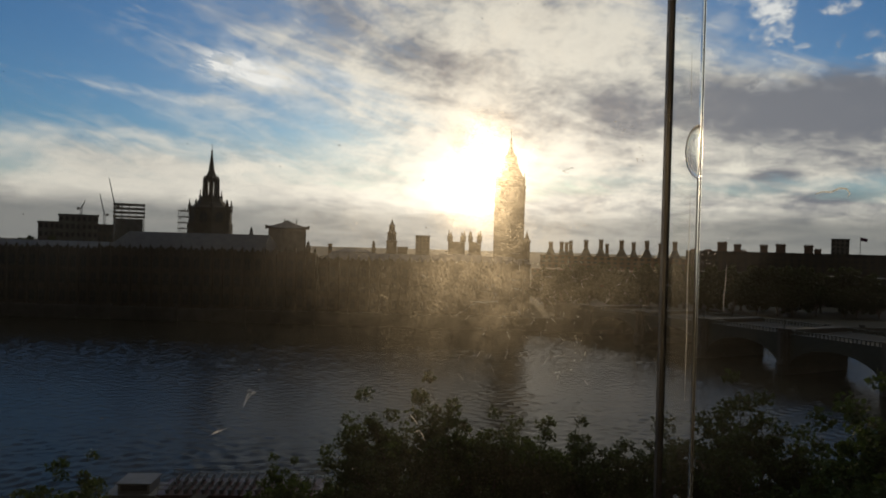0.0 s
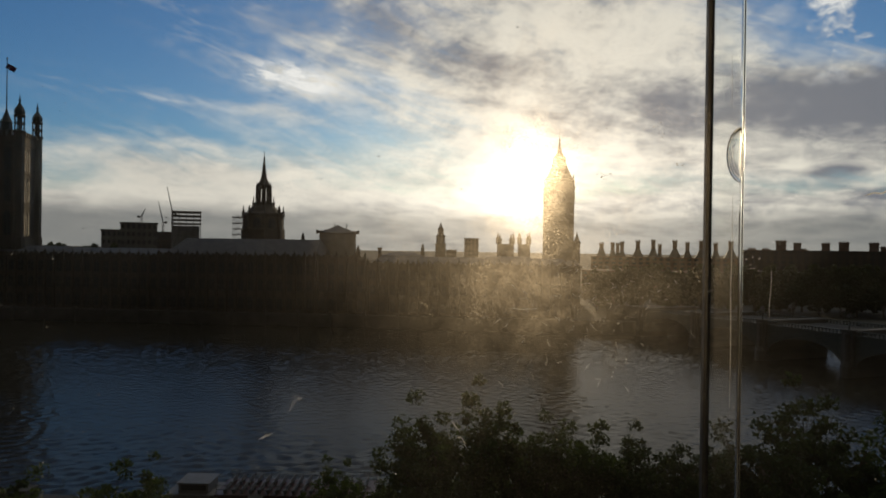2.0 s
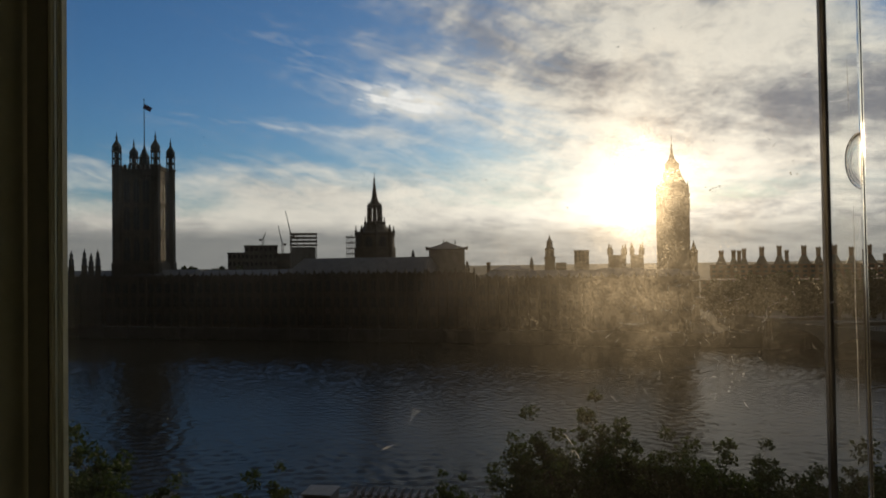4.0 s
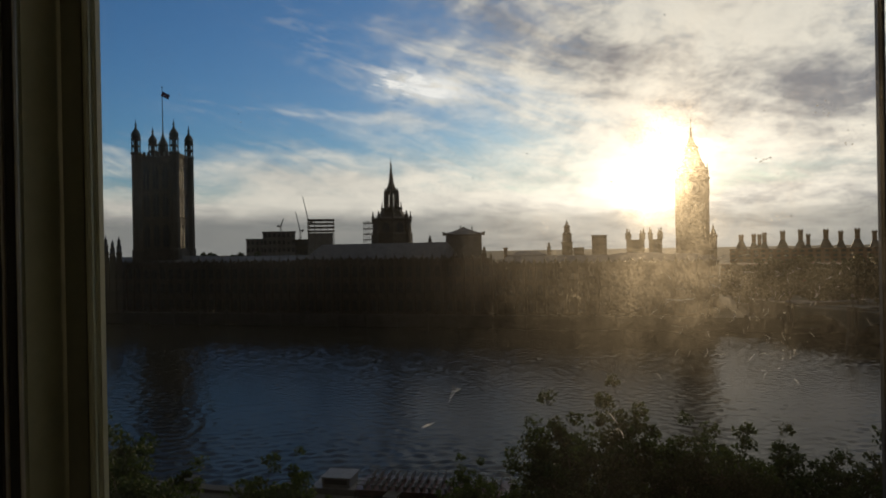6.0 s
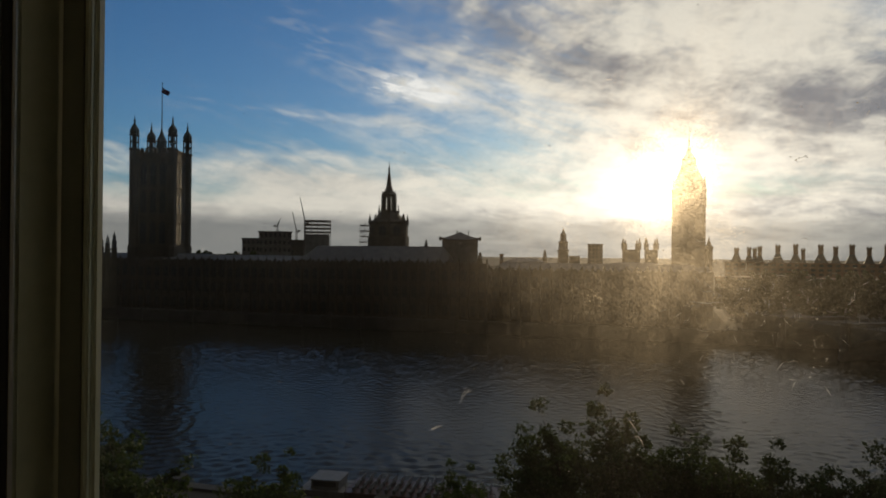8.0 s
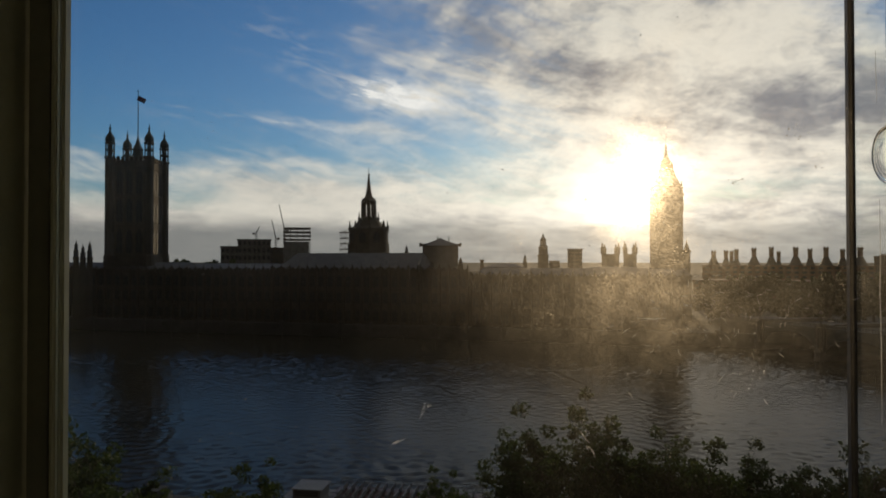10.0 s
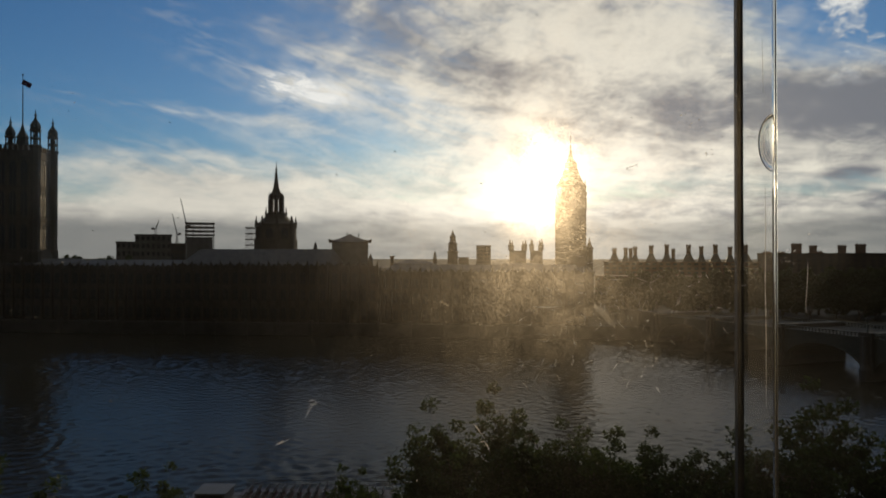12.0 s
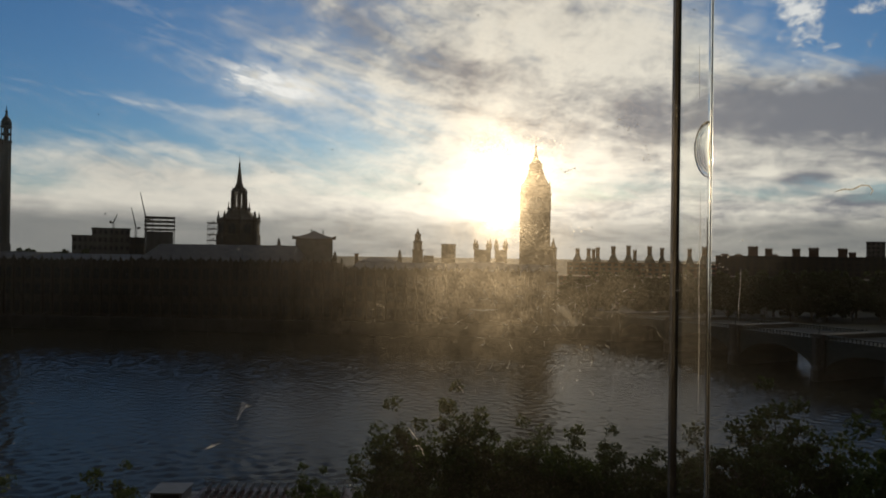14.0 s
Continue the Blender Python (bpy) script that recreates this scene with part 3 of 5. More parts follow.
def central_tower():
    """The octagonal lantern tower with its spire, partly in scaffolding."""
    far = 400.0
    x, y = place(-19.62, far)
    ob = thing("lantern_tower", "dark octagonal Gothic tower with a slender spire", "tower", (x, y, 4.4))
    e = 29.6

    def up(deg):
        return far * math.tan(radians(deg)) + e

    bm = bmesh.new()
    lathe(bm, [(12.0, 0), (12.0, up(1.2)), (11.4, up(1.4)), (11.4, up(2.3)), (11.9, up(2.38)), (11.9, up(2.5)), (9.0, up(2.65)), (7.0, up(2.95)), (5.6, up(3.3))], 8, turn=math.pi / 8)
    part("drum", bm, STONE, ob)
    bm = bmesh.new()
    for k in range(8):
        a = math.pi / 8 + 2 * math.pi * k / 8
        rod(bm, (3.7 * math.cos(a), 3.7 * math.sin(a), up(3.1)), (3.5 * math.cos(a), 3.5 * math.sin(a), up(4.75)), 1.1, 1.0)
    lathe(bm, [(4.3, up(3.1)), (4.3, up(3.45)), (3.9, up(3.5))], 8, turn=math.pi / 8)
    lathe(bm, [(4.0, up(4.55)), (4.4, up(4.62)), (4.4, up(4.8)), (3.2, up(5.0))], 8, turn=math.pi / 8)
    part("lantern", bm, STONE_DARK, ob, "open arcaded lantern stage")
    bm = bmesh.new()
    lathe(bm, [(2.9, up(4.85)), (2.0, up(5.3)), (1.6, up(5.45)), (0.95, up(6.2)), (0.42, up(6.9)), (0.7, up(6.95)), (0.2, up(7.1)), (0.07, up(7.6))], 8, turn=math.pi / 8)
    part("spire", bm, STONE, ob)
    pin = pinnacle_mesh(0.75, 9.0, STONE_DARK)
    for k in range(8):
        a = math.pi / 8 + 2 * math.pi * k / 8
        shared("pinnacle", pin, ob, (11.0 * math.cos(a), 11.0 * math.sin(a), up(2.45) - 2), scale=(1, 1, 0.8))
        shared("pinnacle", pin, ob, (5.6 * math.cos(a), 5.6 * math.sin(a), up(3.0) - 1), scale=(0.9, 0.9, 0.85))
        shared("pinnacle", pin, ob, (3.7 * math.cos(a), 3.7 * math.sin(a), up(4.7) - 1), scale=(0.5, 0.5, 0.45))
    win, tra = window_mesh(4.2, 9.0), tracery_mesh(4.2, 9.0)
    for k in range(8):
        a = 2 * math.pi * k / 8
        w = shared("window", win, ob, (10.6 * math.cos(a), 10.6 * math.sin(a), up(0.9)), a + math.pi / 2)
        shared("tracery", tra, w, (0, -0.12, 0))
    bm = bmesh.new()
    lathe(bm, [(1.5, 0), (1.5, up(2.3)), (1.8, up(2.35)), (1.8, up(2.5)), (1.0, up(2.6)), (0.1, up(3.15))], 8, 10.6, -4)
    part("stair_turret", bm, STONE_DARK, ob)
    # scaffold against one side
    sc = thing("scaffolding", "steel scaffolding with boarded lifts against the tower", "scaffolding", (x - 11.2, y - 9, 28.0))
    scaffold(sc, 3.6, 6.0, 22.2, 7)


def scaffold(ob, w, d, h, lifts):
    pole = bmesh.new()
    rod(pole, (0, 0, 0), (0, 0, h), 0.12)
    pole = mesh("pole", pole, STEEL)
    for i in range(4):
        for j in range(2):
            shared("pole", pole, ob, (-w / 2 + w * i / 3, -d / 2 + d * j, 0))
    bm = bmesh.new()
    box(bm, -w / 2 - 0.4, w / 2 + 0.4, -d / 2 - 0.4, d / 2 + 0.4, 0, 0.5)
    lift = mesh("boarded_lift", bm, DECK)
    for k in range(lifts):
        shared("boarded_lift", lift, ob, (0, 0, h * (k + 0.5) / lifts))
    bm = bmesh.new()
    for k in range(lifts):
        rod(bm, (-w / 2, -d / 2, h * k / lifts), (w / 2, -d / 2, h * (k + 1) / lifts), 0.09)
    part("brace", bm, STEEL, ob)


def clock_tower():
    far = 385.0
    x, y = place(4.82, far)
    ob = thing("clock_tower", "tall clock tower with a pointed roof, backlit by sun", "tower", (x, y, 4.4), -4.8)
    e = 29.6

    def up(deg):
        return far * math.tan(radians(deg)) + e

    half = 7.9
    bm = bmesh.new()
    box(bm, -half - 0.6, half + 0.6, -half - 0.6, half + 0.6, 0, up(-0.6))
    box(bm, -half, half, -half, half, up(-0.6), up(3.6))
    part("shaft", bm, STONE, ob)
    bm = bmesh.new()
    for k in range(6):
        for s in (-1, 1):
            a = -half + 1.2 + k * (2 * half - 2.4) / 5
            box(bm, a - 0.35, a + 0.35, s * half - 0.5, s * half + 0.5, 2, up(3.5))
            box(bm, s * half - 0.5, s * half + 0.5, a - 0.35, a + 0.35, 2, up(3.5))
    part("rib", bm, STONE_DARK, ob)
    bm = bmesh.new()
    box(bm, -half - 0.5, half + 0.5, -half - 0.5, half + 0.5, up(3.5), up(4.95))
    box(bm, -half - 0.9, half + 0.9, -half - 0.9, half + 0.9, up(4.9), up(5.05))
    part("clock_stage", bm, STONE, ob)
    face = bmesh.new()
    lathe(face, [(3.5, 0), (3.5, 0.3), (3.2, 0.35)], 32)
    face = mesh("clock_face", face, WHITE)
    hand = bmesh.new()
    box(hand, -0.15, 0.15, -0.3, 2.9, 0.36, 0.45)
    box(hand, -2.0, 0.2, -0.15, 0.15, 0.36, 0.45)
    hand = mesh("pointer", hand, IRON)
    for q in range(4):
        m = Matrix.Rotation(q * math.pi / 2, 4, "Z") @ Matrix.Translation((0, -half - 0.5, up(4.22))) @ Matrix.Rotation(math.pi / 2, 4, "X")
        f = new("clock_face", face)
        f.parent, f.matrix_basis = ob, m
        h = new("pointer", hand)
        h.parent = f
    bm = bmesh.new()
    for k in range(7):
        a = -half + 0.7 + k * (2 * half - 1.4) / 6
        for s in (-1, 1):
            box(bm, a - 0.4, a + 0.4, s * (half - 0.4) - 0.4, s * (half - 0.4) + 0.4, up(5.0), up(5.6))
            box(bm, s * (half - 0.4) - 0.4, s * (half - 0.4) + 0.4, a - 0.4, a + 0.4, up(5.0), up(5.6))
    box(bm, -half + 0.7, half - 0.7, -half + 0.7, half - 0.7, up(5.0), up(5.6))
    box(bm, -half - 0.2, half + 0.2, -half - 0.2, half + 0.2, up(5.55), up(5.7))
    part("belfry", bm, STONE_DARK, ob)
    r = math.sqrt(2)
    bm = bmesh.new()
    lathe(bm, [(7.4 * r, up(5.68)), (4.9 * r, up(6.5)), (4.1 * r, up(6.9)), (4.1 * r, up(7.0))], 4, turn=math.pi / 4)
    part("lower_roof", bm, IRON, ob, "iron-tiled lower roof")
    bm = bmesh.new()
    for k in range(5):
        for s in (-1, 1):
            a = -3.4 + k * 1.7
            box(bm, a - 0.25, a + 0.25, s * 3.4 - 0.25, s * 3.4 + 0.25, up(6.95), up(7.45))
            box(bm, s * 3.4 - 0.25, s * 3.4 + 0.25, a - 0.25, a + 0.25, up(6.95), up(7.45))
    box(bm, -3.1, 3.1, -3.1, 3.1, up(6.95), up(7.45))
    box(bm, -3.7, 3.7, -3.7, 3.7, up(7.4), up(7.5))
    part("lantern", bm, GILT, ob, "gilded open lantern")
    bm = bmesh.new()
    lathe(bm, [(3.3 * r, up(7.48)), (1.7 * r, up(7.85)), (0.75 * r, up(8.3)), (0.4 * r, up(8.8)), (0.5, up(8.9)), (0.75, up(8.97)), (0.2, up(9.1)), (0.1, up(9.85))], 4, turn=math.pi / 4)
    part("spire", bm, IRON, ob)
    pin = pinnacle_mesh(0.8, 10.0, STONE_DARK)
    for sx in (-1, 1):
        for sy in (-1, 1):
            shared("pinnacle", pin, ob, (sx * (half - 0.2), sy * (half - 0.2), up(5.0)), scale=(0.8, 0.8, 0.75))
    tx, ty = place(6.34, far)
    t = thing("turret_tower", "slender stone turret beside the clock tower", "tower", (tx, ty, 4.4))
    bm = bmesh.new()
    lathe(bm, [(1.9, 0), (1.9, up(0.4)), (2.2, up(0.45)), (2.2, up(0.6)), (1.5, up(0.7)), (0.5, up(1.15)), (0.1, up(1.45))], 8)
    part("shaft", bm, STONE, t)


def scaffolded_block():
    """A tower wrapped in sheeting with open lifts above."""
    far = 420.0
    x, y = place(-25.5, far)
    h = far * math.tan(radians(2.46)) + 29.6
    ob = thing("scaffolded_tower", "tower wrapped in sheeting under open scaffold lifts", "tower", (x, y, 4.4), 25)
    bm = bmesh.new()
    box(bm, -7, 7, -7, 7, 0, h - 8)
    part("sheeting", bm, SHEET, ob)
    bm = bmesh.new()
    for k in range(4):
        box(bm, -8, 8, -8, 8, h - 7.2 + k * 2.25, h - 6.4 + k * 2.25)
    part("boarded_lift", bm, DECK, ob)
    pole = bmesh.new()
    rod(pole, (0, 0, 0), (0, 0, h + 0.3), 0.16)
    pole = mesh("pole", pole, STEEL)
    for i in range(5):
        for j in range(5):
            if i in (0, 4) or j in (0, 4):
                shared("pole", pole, ob, (-7.6 + 3.8 * i, -7.6 + 3.8 * j, 0))


def crane(bearing, far, top, tip_bearing, tip):
    x, y = place(bearing, far)
    x2, y2 = place(tip_bearing, far)
    ob = thing("tower_crane", "thin luffing construction crane far behind the roofs", "crane", (x, y, 5.0), group="cranes")
    bm = bmesh.new()
    z = EYE + far * math.tan(radians(top)) - 5
    z2 = EYE + far * math.tan(radians(tip)) - 5
    for sx in (-0.7, 0.7):
        for sy in (-0.7, 0.7):
            rod(bm, (sx, sy, 0), (sx, sy, z), 0.16, sides=4)
    for k in range(int(z / 2.5)):
        s = 1 if k % 2 else -1
        rod(bm, (-0.7 * s, -0.7, k * 2.5), (0.7 * s, -0.7, k * 2.5 + 2.5), 0.1, sides=4)
    part("mast", bm, STEEL, ob)
    bm = bmesh.new()
    for s in (-0.5, 0.5):
        rod(bm, (0, s, z), (x2 - x, y2 - y + s * 0.3, z2), 0.28, 0.2, sides=4)
    rod(bm, (0, 0, z + 1.6), (x2 - x, y2 - y, z2), 0.2, 0.15, sides=4)
    part("jib", bm, STEEL, ob)
    bm = bmesh.new()
    d = Vector((x - x2, y - y2, 0)).normalized() if abs(x - x2) > 0.01 else Vector((1, 0, 0))
    box(bm, -0.8 + d.x * 3, 0.8 + d.x * 3, -0.8, 0.8, z - 0.8, z + 1.2)
    rod(bm, (0, 0, z), (d.x * 3, 0, z), 0.4)
    part("counterweight", bm, CONCRETE, ob)


def city_block(name, label, b0, b1, far, top, depth, mat, floors=5, bays=8, roof=0.0, cat="building"):
    """A plain far building between two bearings, with storeys of windows and a cornice. top: degrees over eye level."""
    xa, ya = place(b0, far)
    xb, yb = place(b1, far)
    w = math.hypot(xb - xa, yb - ya)
    h = EYE + far * math.tan(radians(top)) - 5.0
    ob = thing(name, label, cat, ((xa + xb) / 2, (ya + yb) / 2, 5.0), -(b0 + b1) / 2)
    bm = bmesh.new()
    box(bm, -w / 2, w / 2, 0, depth, 0, h - roof)
    part("wall", bm, mat, ob)
    bm = bmesh.new()
    box(bm, -w / 2 - 0.4, w / 2 + 0.4, -0.4, depth + 0.4, h - roof - 0.9, h - roof - 0.1)
    part("cornice", bm, mat, ob)
    if roof:
        bm = bmesh.new()
        gable(bm, -w / 2, w / 2, 0, depth, h - roof - 0.05, h, "x", min(w, depth) * 0.3)
        part("roof", bm, SLATE, ob)
    step, level = w / bays, (h - roof) / floors
    bm = bmesh.new()
    box(bm, -step * 0.28, step * 0.28, -0.05, 0.05, 0, level * 0.55)
    win = mesh("window", bm, WINDOW)
    for i in range(bays):
        for j in range(floors):
            shared("window", win, ob, (-w / 2 + (i + 0.5) * step, 0, (j + 0.2) * level))
    return ob


def swept_roof_hall():
    """The boxy hall with an upturned tent-like roof."""
    far = 330.0
    x, y = place(-13.6, far)
    ob = thing("tent_roofed_pavilion", "grey boxy pavilion under a low upturned roof", "building", (x, y, 4.4), 13.6)
    e = 29.6

    def up(deg):
        return far * math.tan(radians(deg)) + e

    bm = bmesh.new()
    box(bm, -8.7, 8.7, 0, 16, 0, up(1.05))
    part("wall", bm, SHEET, ob)
    bm = bmesh.new()
    n = 12
    rows = []
    for j in range(n + 1):
        for i in range(n + 1):
            a, b = 2 * i / n - 1, 2 * j / n - 1
            edge = max(abs(a), abs(b))
            z = up(1.78) - (up(1.78) - up(1.08)) * edge ** 0.8 + 1.4 * (abs(a) * abs(b)) ** 4
            rows.append(bm.verts.new((a * 10.2, 8 + b * 10.0, z)))
    for j in range(n):
        for i in range(n):
            k = j * (n + 1) + i
            bm.faces.new((rows[k], rows[k + 1], rows[k + n + 2], rows[k + n + 1]))
    ext = bmesh.ops.extrude_face_region(bm, geom=bm.faces[:])
    bmesh.ops.translate(bm, vec=(0, 0, -0.5), verts=[v for v in ext["geom"] if isinstance(v, bmesh.types.BMVert)])
    part("roof", bm, SLATE, ob, "low tent-like roof with upturned corners")
    pin = pinnacle_mesh(0.5, 4.0, IRON)
    shared("finial", pin, ob, (-1.5, 8, up(1.72) - 0.5), scale=(0.5, 0.5, 0.5))
    shared("finial", pin, ob, (4.2, 8, up(1.55) - 0.5), scale=(0.5, 0.5, 0.7))


def stepped_spire(bearing, far, tip, half_deg, base):
    """A narrow clock turret: square shaft, cornice, open stage and pointed cap."""
    x, y = place(bearing, far)
    ob = thing("spire_tower", "slender stepped spire rising over the roofs", "tower", (x, y, 5.0), -bearing, group="spires")
    z = EYE - 5 + far * math.tan(radians(tip))
    b = EYE - 5 + far * math.tan(radians(base))
    h, r = z - b, far * math.tan(radians(half_deg))
    bm = bmesh.new()
    box(bm, -r, r, -r, r, 0, b + h * 0.34)
    box(bm, -r * 1.12, r * 1.12, -r * 1.12, r * 1.12, b + h * 0.32, b + h * 0.36)
    part("shaft", bm, STONE, ob)
    bm = bmesh.new()
    lathe(bm, [(r * 0.9, b + h * 0.36), (r * 0.85, b + h * 0.56), (r, b + h * 0.58), (r * 0.62, b + h * 0.64), (r * 0.55, b + h * 0.78),
               (r * 0.68, b + h * 0.79), (r * 0.3, b + h * 0.86), (r * 0.12, b + h * 0.95), (0.08, z)], 8)
    part("cap", bm, SLATE, ob)
    return ob


def abbey():
    far = 520.0
    for b0, b1, tops in ((-0.25, 1.15, 1.32), (1.5, 2.5, 1.36)):
        x, y = place((b0 + b1) / 2, far)
        w = far * radians(b1 - b0)
        h = EYE - 5 + far * math.tan(radians(0.35))
        ob = thing("abbey_tower", "pale Gothic church tower with corner pinnacles", "tower", (x, y, 5.0), 0, group="abbey towers")
        bm = bmesh.new()
        box(bm, -w / 2, w / 2, -w / 2, w / 2, 0, h)
        part("shaft", bm, STONE, ob)
        pin = pinnacle_mesh(1.3, EYE - 5 + far * math.tan(radians(tops)) - h, STONE)
        for sx in (-1, 1):
            for sy in (-1, 1):
                shared("pinnacle", pin, ob, (sx * (w / 2 - 0.6) * (1 if sy < 0 else 0.72), sy * (w / 2 - 0.6), h), scale=(1, 1, 1 if sy < 0 else 0.9))
        win, tra = window_mesh(w * 0.4, 14), tracery_mesh(w * 0.4, 14)
        s = shared("window", win, ob, (0, -w / 2 + 0.02, h - 17))
        shared("tracery", tra, s, (0, -0.12, 0))


def gabled_block(bearings, far):
    """Mansion with a row of steep gables, each topped by a tall chimney stack."""
    b0, b1 = bearings[0] - 0.8, bearings[-1] + 0.9
    ob = city_block("gabled_mansion", "dark mansion with steep gables and tall chimneys", b0, b1, far, -0.55, 22, BRICK, 6, 22)
    x0, y0, _ = ob.matrix_basis.translation
    inv = ob.matrix_basis.inverted()
    base = EYE - 5 + far * math.tan(radians(-0.6))
    for k, (b, tall, wide) in enumerate(zip(bearings, (0.62, 0.64, 0.6, 0.74, 0.84, 0.9, 0.55, 0.88, 0.74, 0.88, 0.7, 0.86), (1, .7, .5, .7, 1.1, 1, .5, 1.2, .8, 1.1, .8, 1.2))):
        x, y = place(b, far)
        px, py, _ = inv @ Vector((x, y, 5.0))
        z = EYE - 5 + far * math.tan(radians(tall))
        bm = bmesh.new()
        lathe(bm, [(7.0 * wide, base - 0.2), (4.4 * wide, base + 3.8), (2.4 * wide, base + 7.6), (1.6, base + 8.6)], 4, px, 6, math.pi / 4)
        g = part("gable", bm, SLATE, ob)
        bm = bmesh.new()
        w = 1.2 + 0.6 * wide
        box(bm, px - w, px + w, 4.5, 7.5, base + 3, z - 1.4)
        box(bm, px - w - 0.4, px + w + 0.4, 4.1, 7.9, z - 2.2, z - 1.2)
        for s in (-0.6, 0.6):
            lathe(bm, [(0.55, z - 1.3), (0.45, z)], 8, px + s * w, 6)
        part("chimney", bm, BRICK, ob)


def chimney_terrace():
    far = 700.0
    ob = city_block("office_terrace", "long dark stone terrace with rooftop chimney stacks", 19.0, 34.5, far, 0.15, 24, STONE_DARK, 7, 30, 0.0)
    inv = ob.matrix_basis.inverted()
    base = EYE - 5 + far * math.tan(radians(0.1))
    for b, tall, w in ((19.6, 0.3, 1.6), (20.6, 0.28, 1.5), (21.64, 0.9, 2.2), (22.74, 0.74, 1.6), (23.1, 0.3, 1.6), (24.6, 0.74, 1.7), (25.75, 0.82, 2.1), (27.6, 0.78, 1.9), (28.2, 0.5, 1.4)):
        x, y = place(b, far)
        px, py, _ = inv @ Vector((x, y, 5.0))
        z = EYE - 5 + far * math.tan(radians(tall))
        bm = bmesh.new()
        w *= 1.9
        box(bm, px - w, px + w, 4, 8, base - 0.5, z - 0.9)
        box(bm, px - w - 0.5, px + w + 0.5, 3.5, 8.5, z - 1.8, z - 0.7)
        for s in (-0.65, 0, 0.65):
            lathe(bm, [(0.65, z - 0.8), (0.5, z + 0.3)], 8, px + s * w, 6)
        part("chimney", bm, BRICK, ob)
    city_block("roof_plant_block", "square grey tower block above the terrace roof", 29.05, 30.2, 720, 1.27, 14, CONCRETE, 12, 4)
    x, y = place(30.87, 715)
    pole = thing("roof_flagpole", "thin flagpole with a small flag on a roof", "flagpole", (x, y, 5.0))
    bm = bmesh.new()
    box(bm, -3, 3, -3, 3, 0, 31.0)
    part("plinth", bm, CONCRETE, pole)
    bm = bmesh.new()
    rod(bm, (0, 0, 31), (0, 0, 46.8), 0.26, 0.2)
    part("pole", bm, STEEL, pole)
    cloth = tagged(new("flag", mesh("flag", flag_cloth(5.5, 2.9), FLAG)), "small flag on a rooftop pole", "flag")
    cloth.matrix_basis = Matrix.LocRotScale((x, y, 51.3), Euler((0, 0.2, -0.4)), None)


palace_range(-330, -205, 292, 40, 27.5, 32.0, "long dark Gothic palace range beside the river", 26)
palace_range(-204, -151, 290, 36, 27.5, 31.5, "lower dark Gothic palace range beside the river", 12)
palace_range(-150, -80, 289, 40, 28.0, 36.6, "central Gothic palace range under a slate roof", 16)
palace_range(-79, -58, 290, 30, 28.0, 29.0, "stone palace range beneath the tent-roofed pavilion", 5)
palace_range(-57, 31, 291, 30, 25.5, 29.6, "eastern Gothic palace range beside the river", 20)
square_tower()
central_tower()
clock_tower()
scaffolded_block()
swept_roof_hall()
city_block("stepped_office_block", "dark flat-roofed stepped block behind the palace", -31.5, -30.1, 430, 1.0, 20, CONCRETE, 8, 4)
city_block("stepped_office_block", "dark flat-roofed stepped block behind the palace", -30.2, -27.6, 430, 1.58, 20, CONCRETE, 9, 7)
city_block("annexe_block", "low dark annexe beside the scaffolded tower", -27.7, -26.6, 430, 0.9, 20, STONE_DARK, 7, 3)
crane(-26.5, 620, 2.3, -26.95, 4.4)
crane(-27.2, 640, 1.6, -27.55, 3.2)
crane(-28.75, 660, 2.0, -28.5, 2.65)
stepped_spire(-5.0, 480, 2.12, 0.43, -0.75)
stepped_spire(-6.5, 500, 0.35, 0.17, -0.75)
for _b, _t in ((-40.85, 1.35), (-41.3, 1.1), (-41.75, 1.4), (-42.6, 1.3), (-43.6, 1.5)):
    stepped_spire(_b, 370, _t, 0.2, -0.6)
stepped_spire(-16.45, 330, 1.1, 0.16, 0.2)
stepped_spire(-11.9, 330, 0.1, 0.2, -0.9)
city_block("domed_hall", "low hall with a shallow grey roof", -10.0, -6.4, 450, -0.45, 30, STONE_DARK, 6, 10, 2.5)
city_block("chimney_house", "narrow dark house end with a chimney", -10.25, -9.95, 450, -0.1, 6, BRICK, 5, 1)
city_block("low_office_block", "low grey office block on the skyline", -4.5, -3.65, 520, -0.2, 14, CONCRETE, 8, 4)
city_block("rounded_tower_block", "grey concrete tower block on the skyline", -3.0, -1.8, 560, 0.8, 16, CONCRETE, 12, 4)
city_block("skyline_house_row", "row of low dark roofs on the skyline", -1.75, 3.2, 470, -0.72, 25, STONE_DARK, 6, 12, 2.0)
# added block that keeps low sun off the river through this gap
city_block("gap_block", "added dark block closing the gap beside the clock tower", 5.2, 6.7, 330, -0.95, 14, STONE_DARK, 5, 6, 2.5)
city_block("embankment_offices", "dark brick offices behind the embankment trees", 6.8, 19.5, 430, -1.7, 20, BRICK, 5, 24)
city_block("embankment_offices", "dark stone offices behind the embankment trees", 19.6, 36.0, 460, -1.5, 20, STONE_DARK, 5, 30)
abbey()
gabled_block((8.3, 9.2, 9.6, 9.95, 11.2, 12.4, 12.9, 14.05, 15.0, 16.04, 17.1, 18.2), 640)
chimney_terrace()


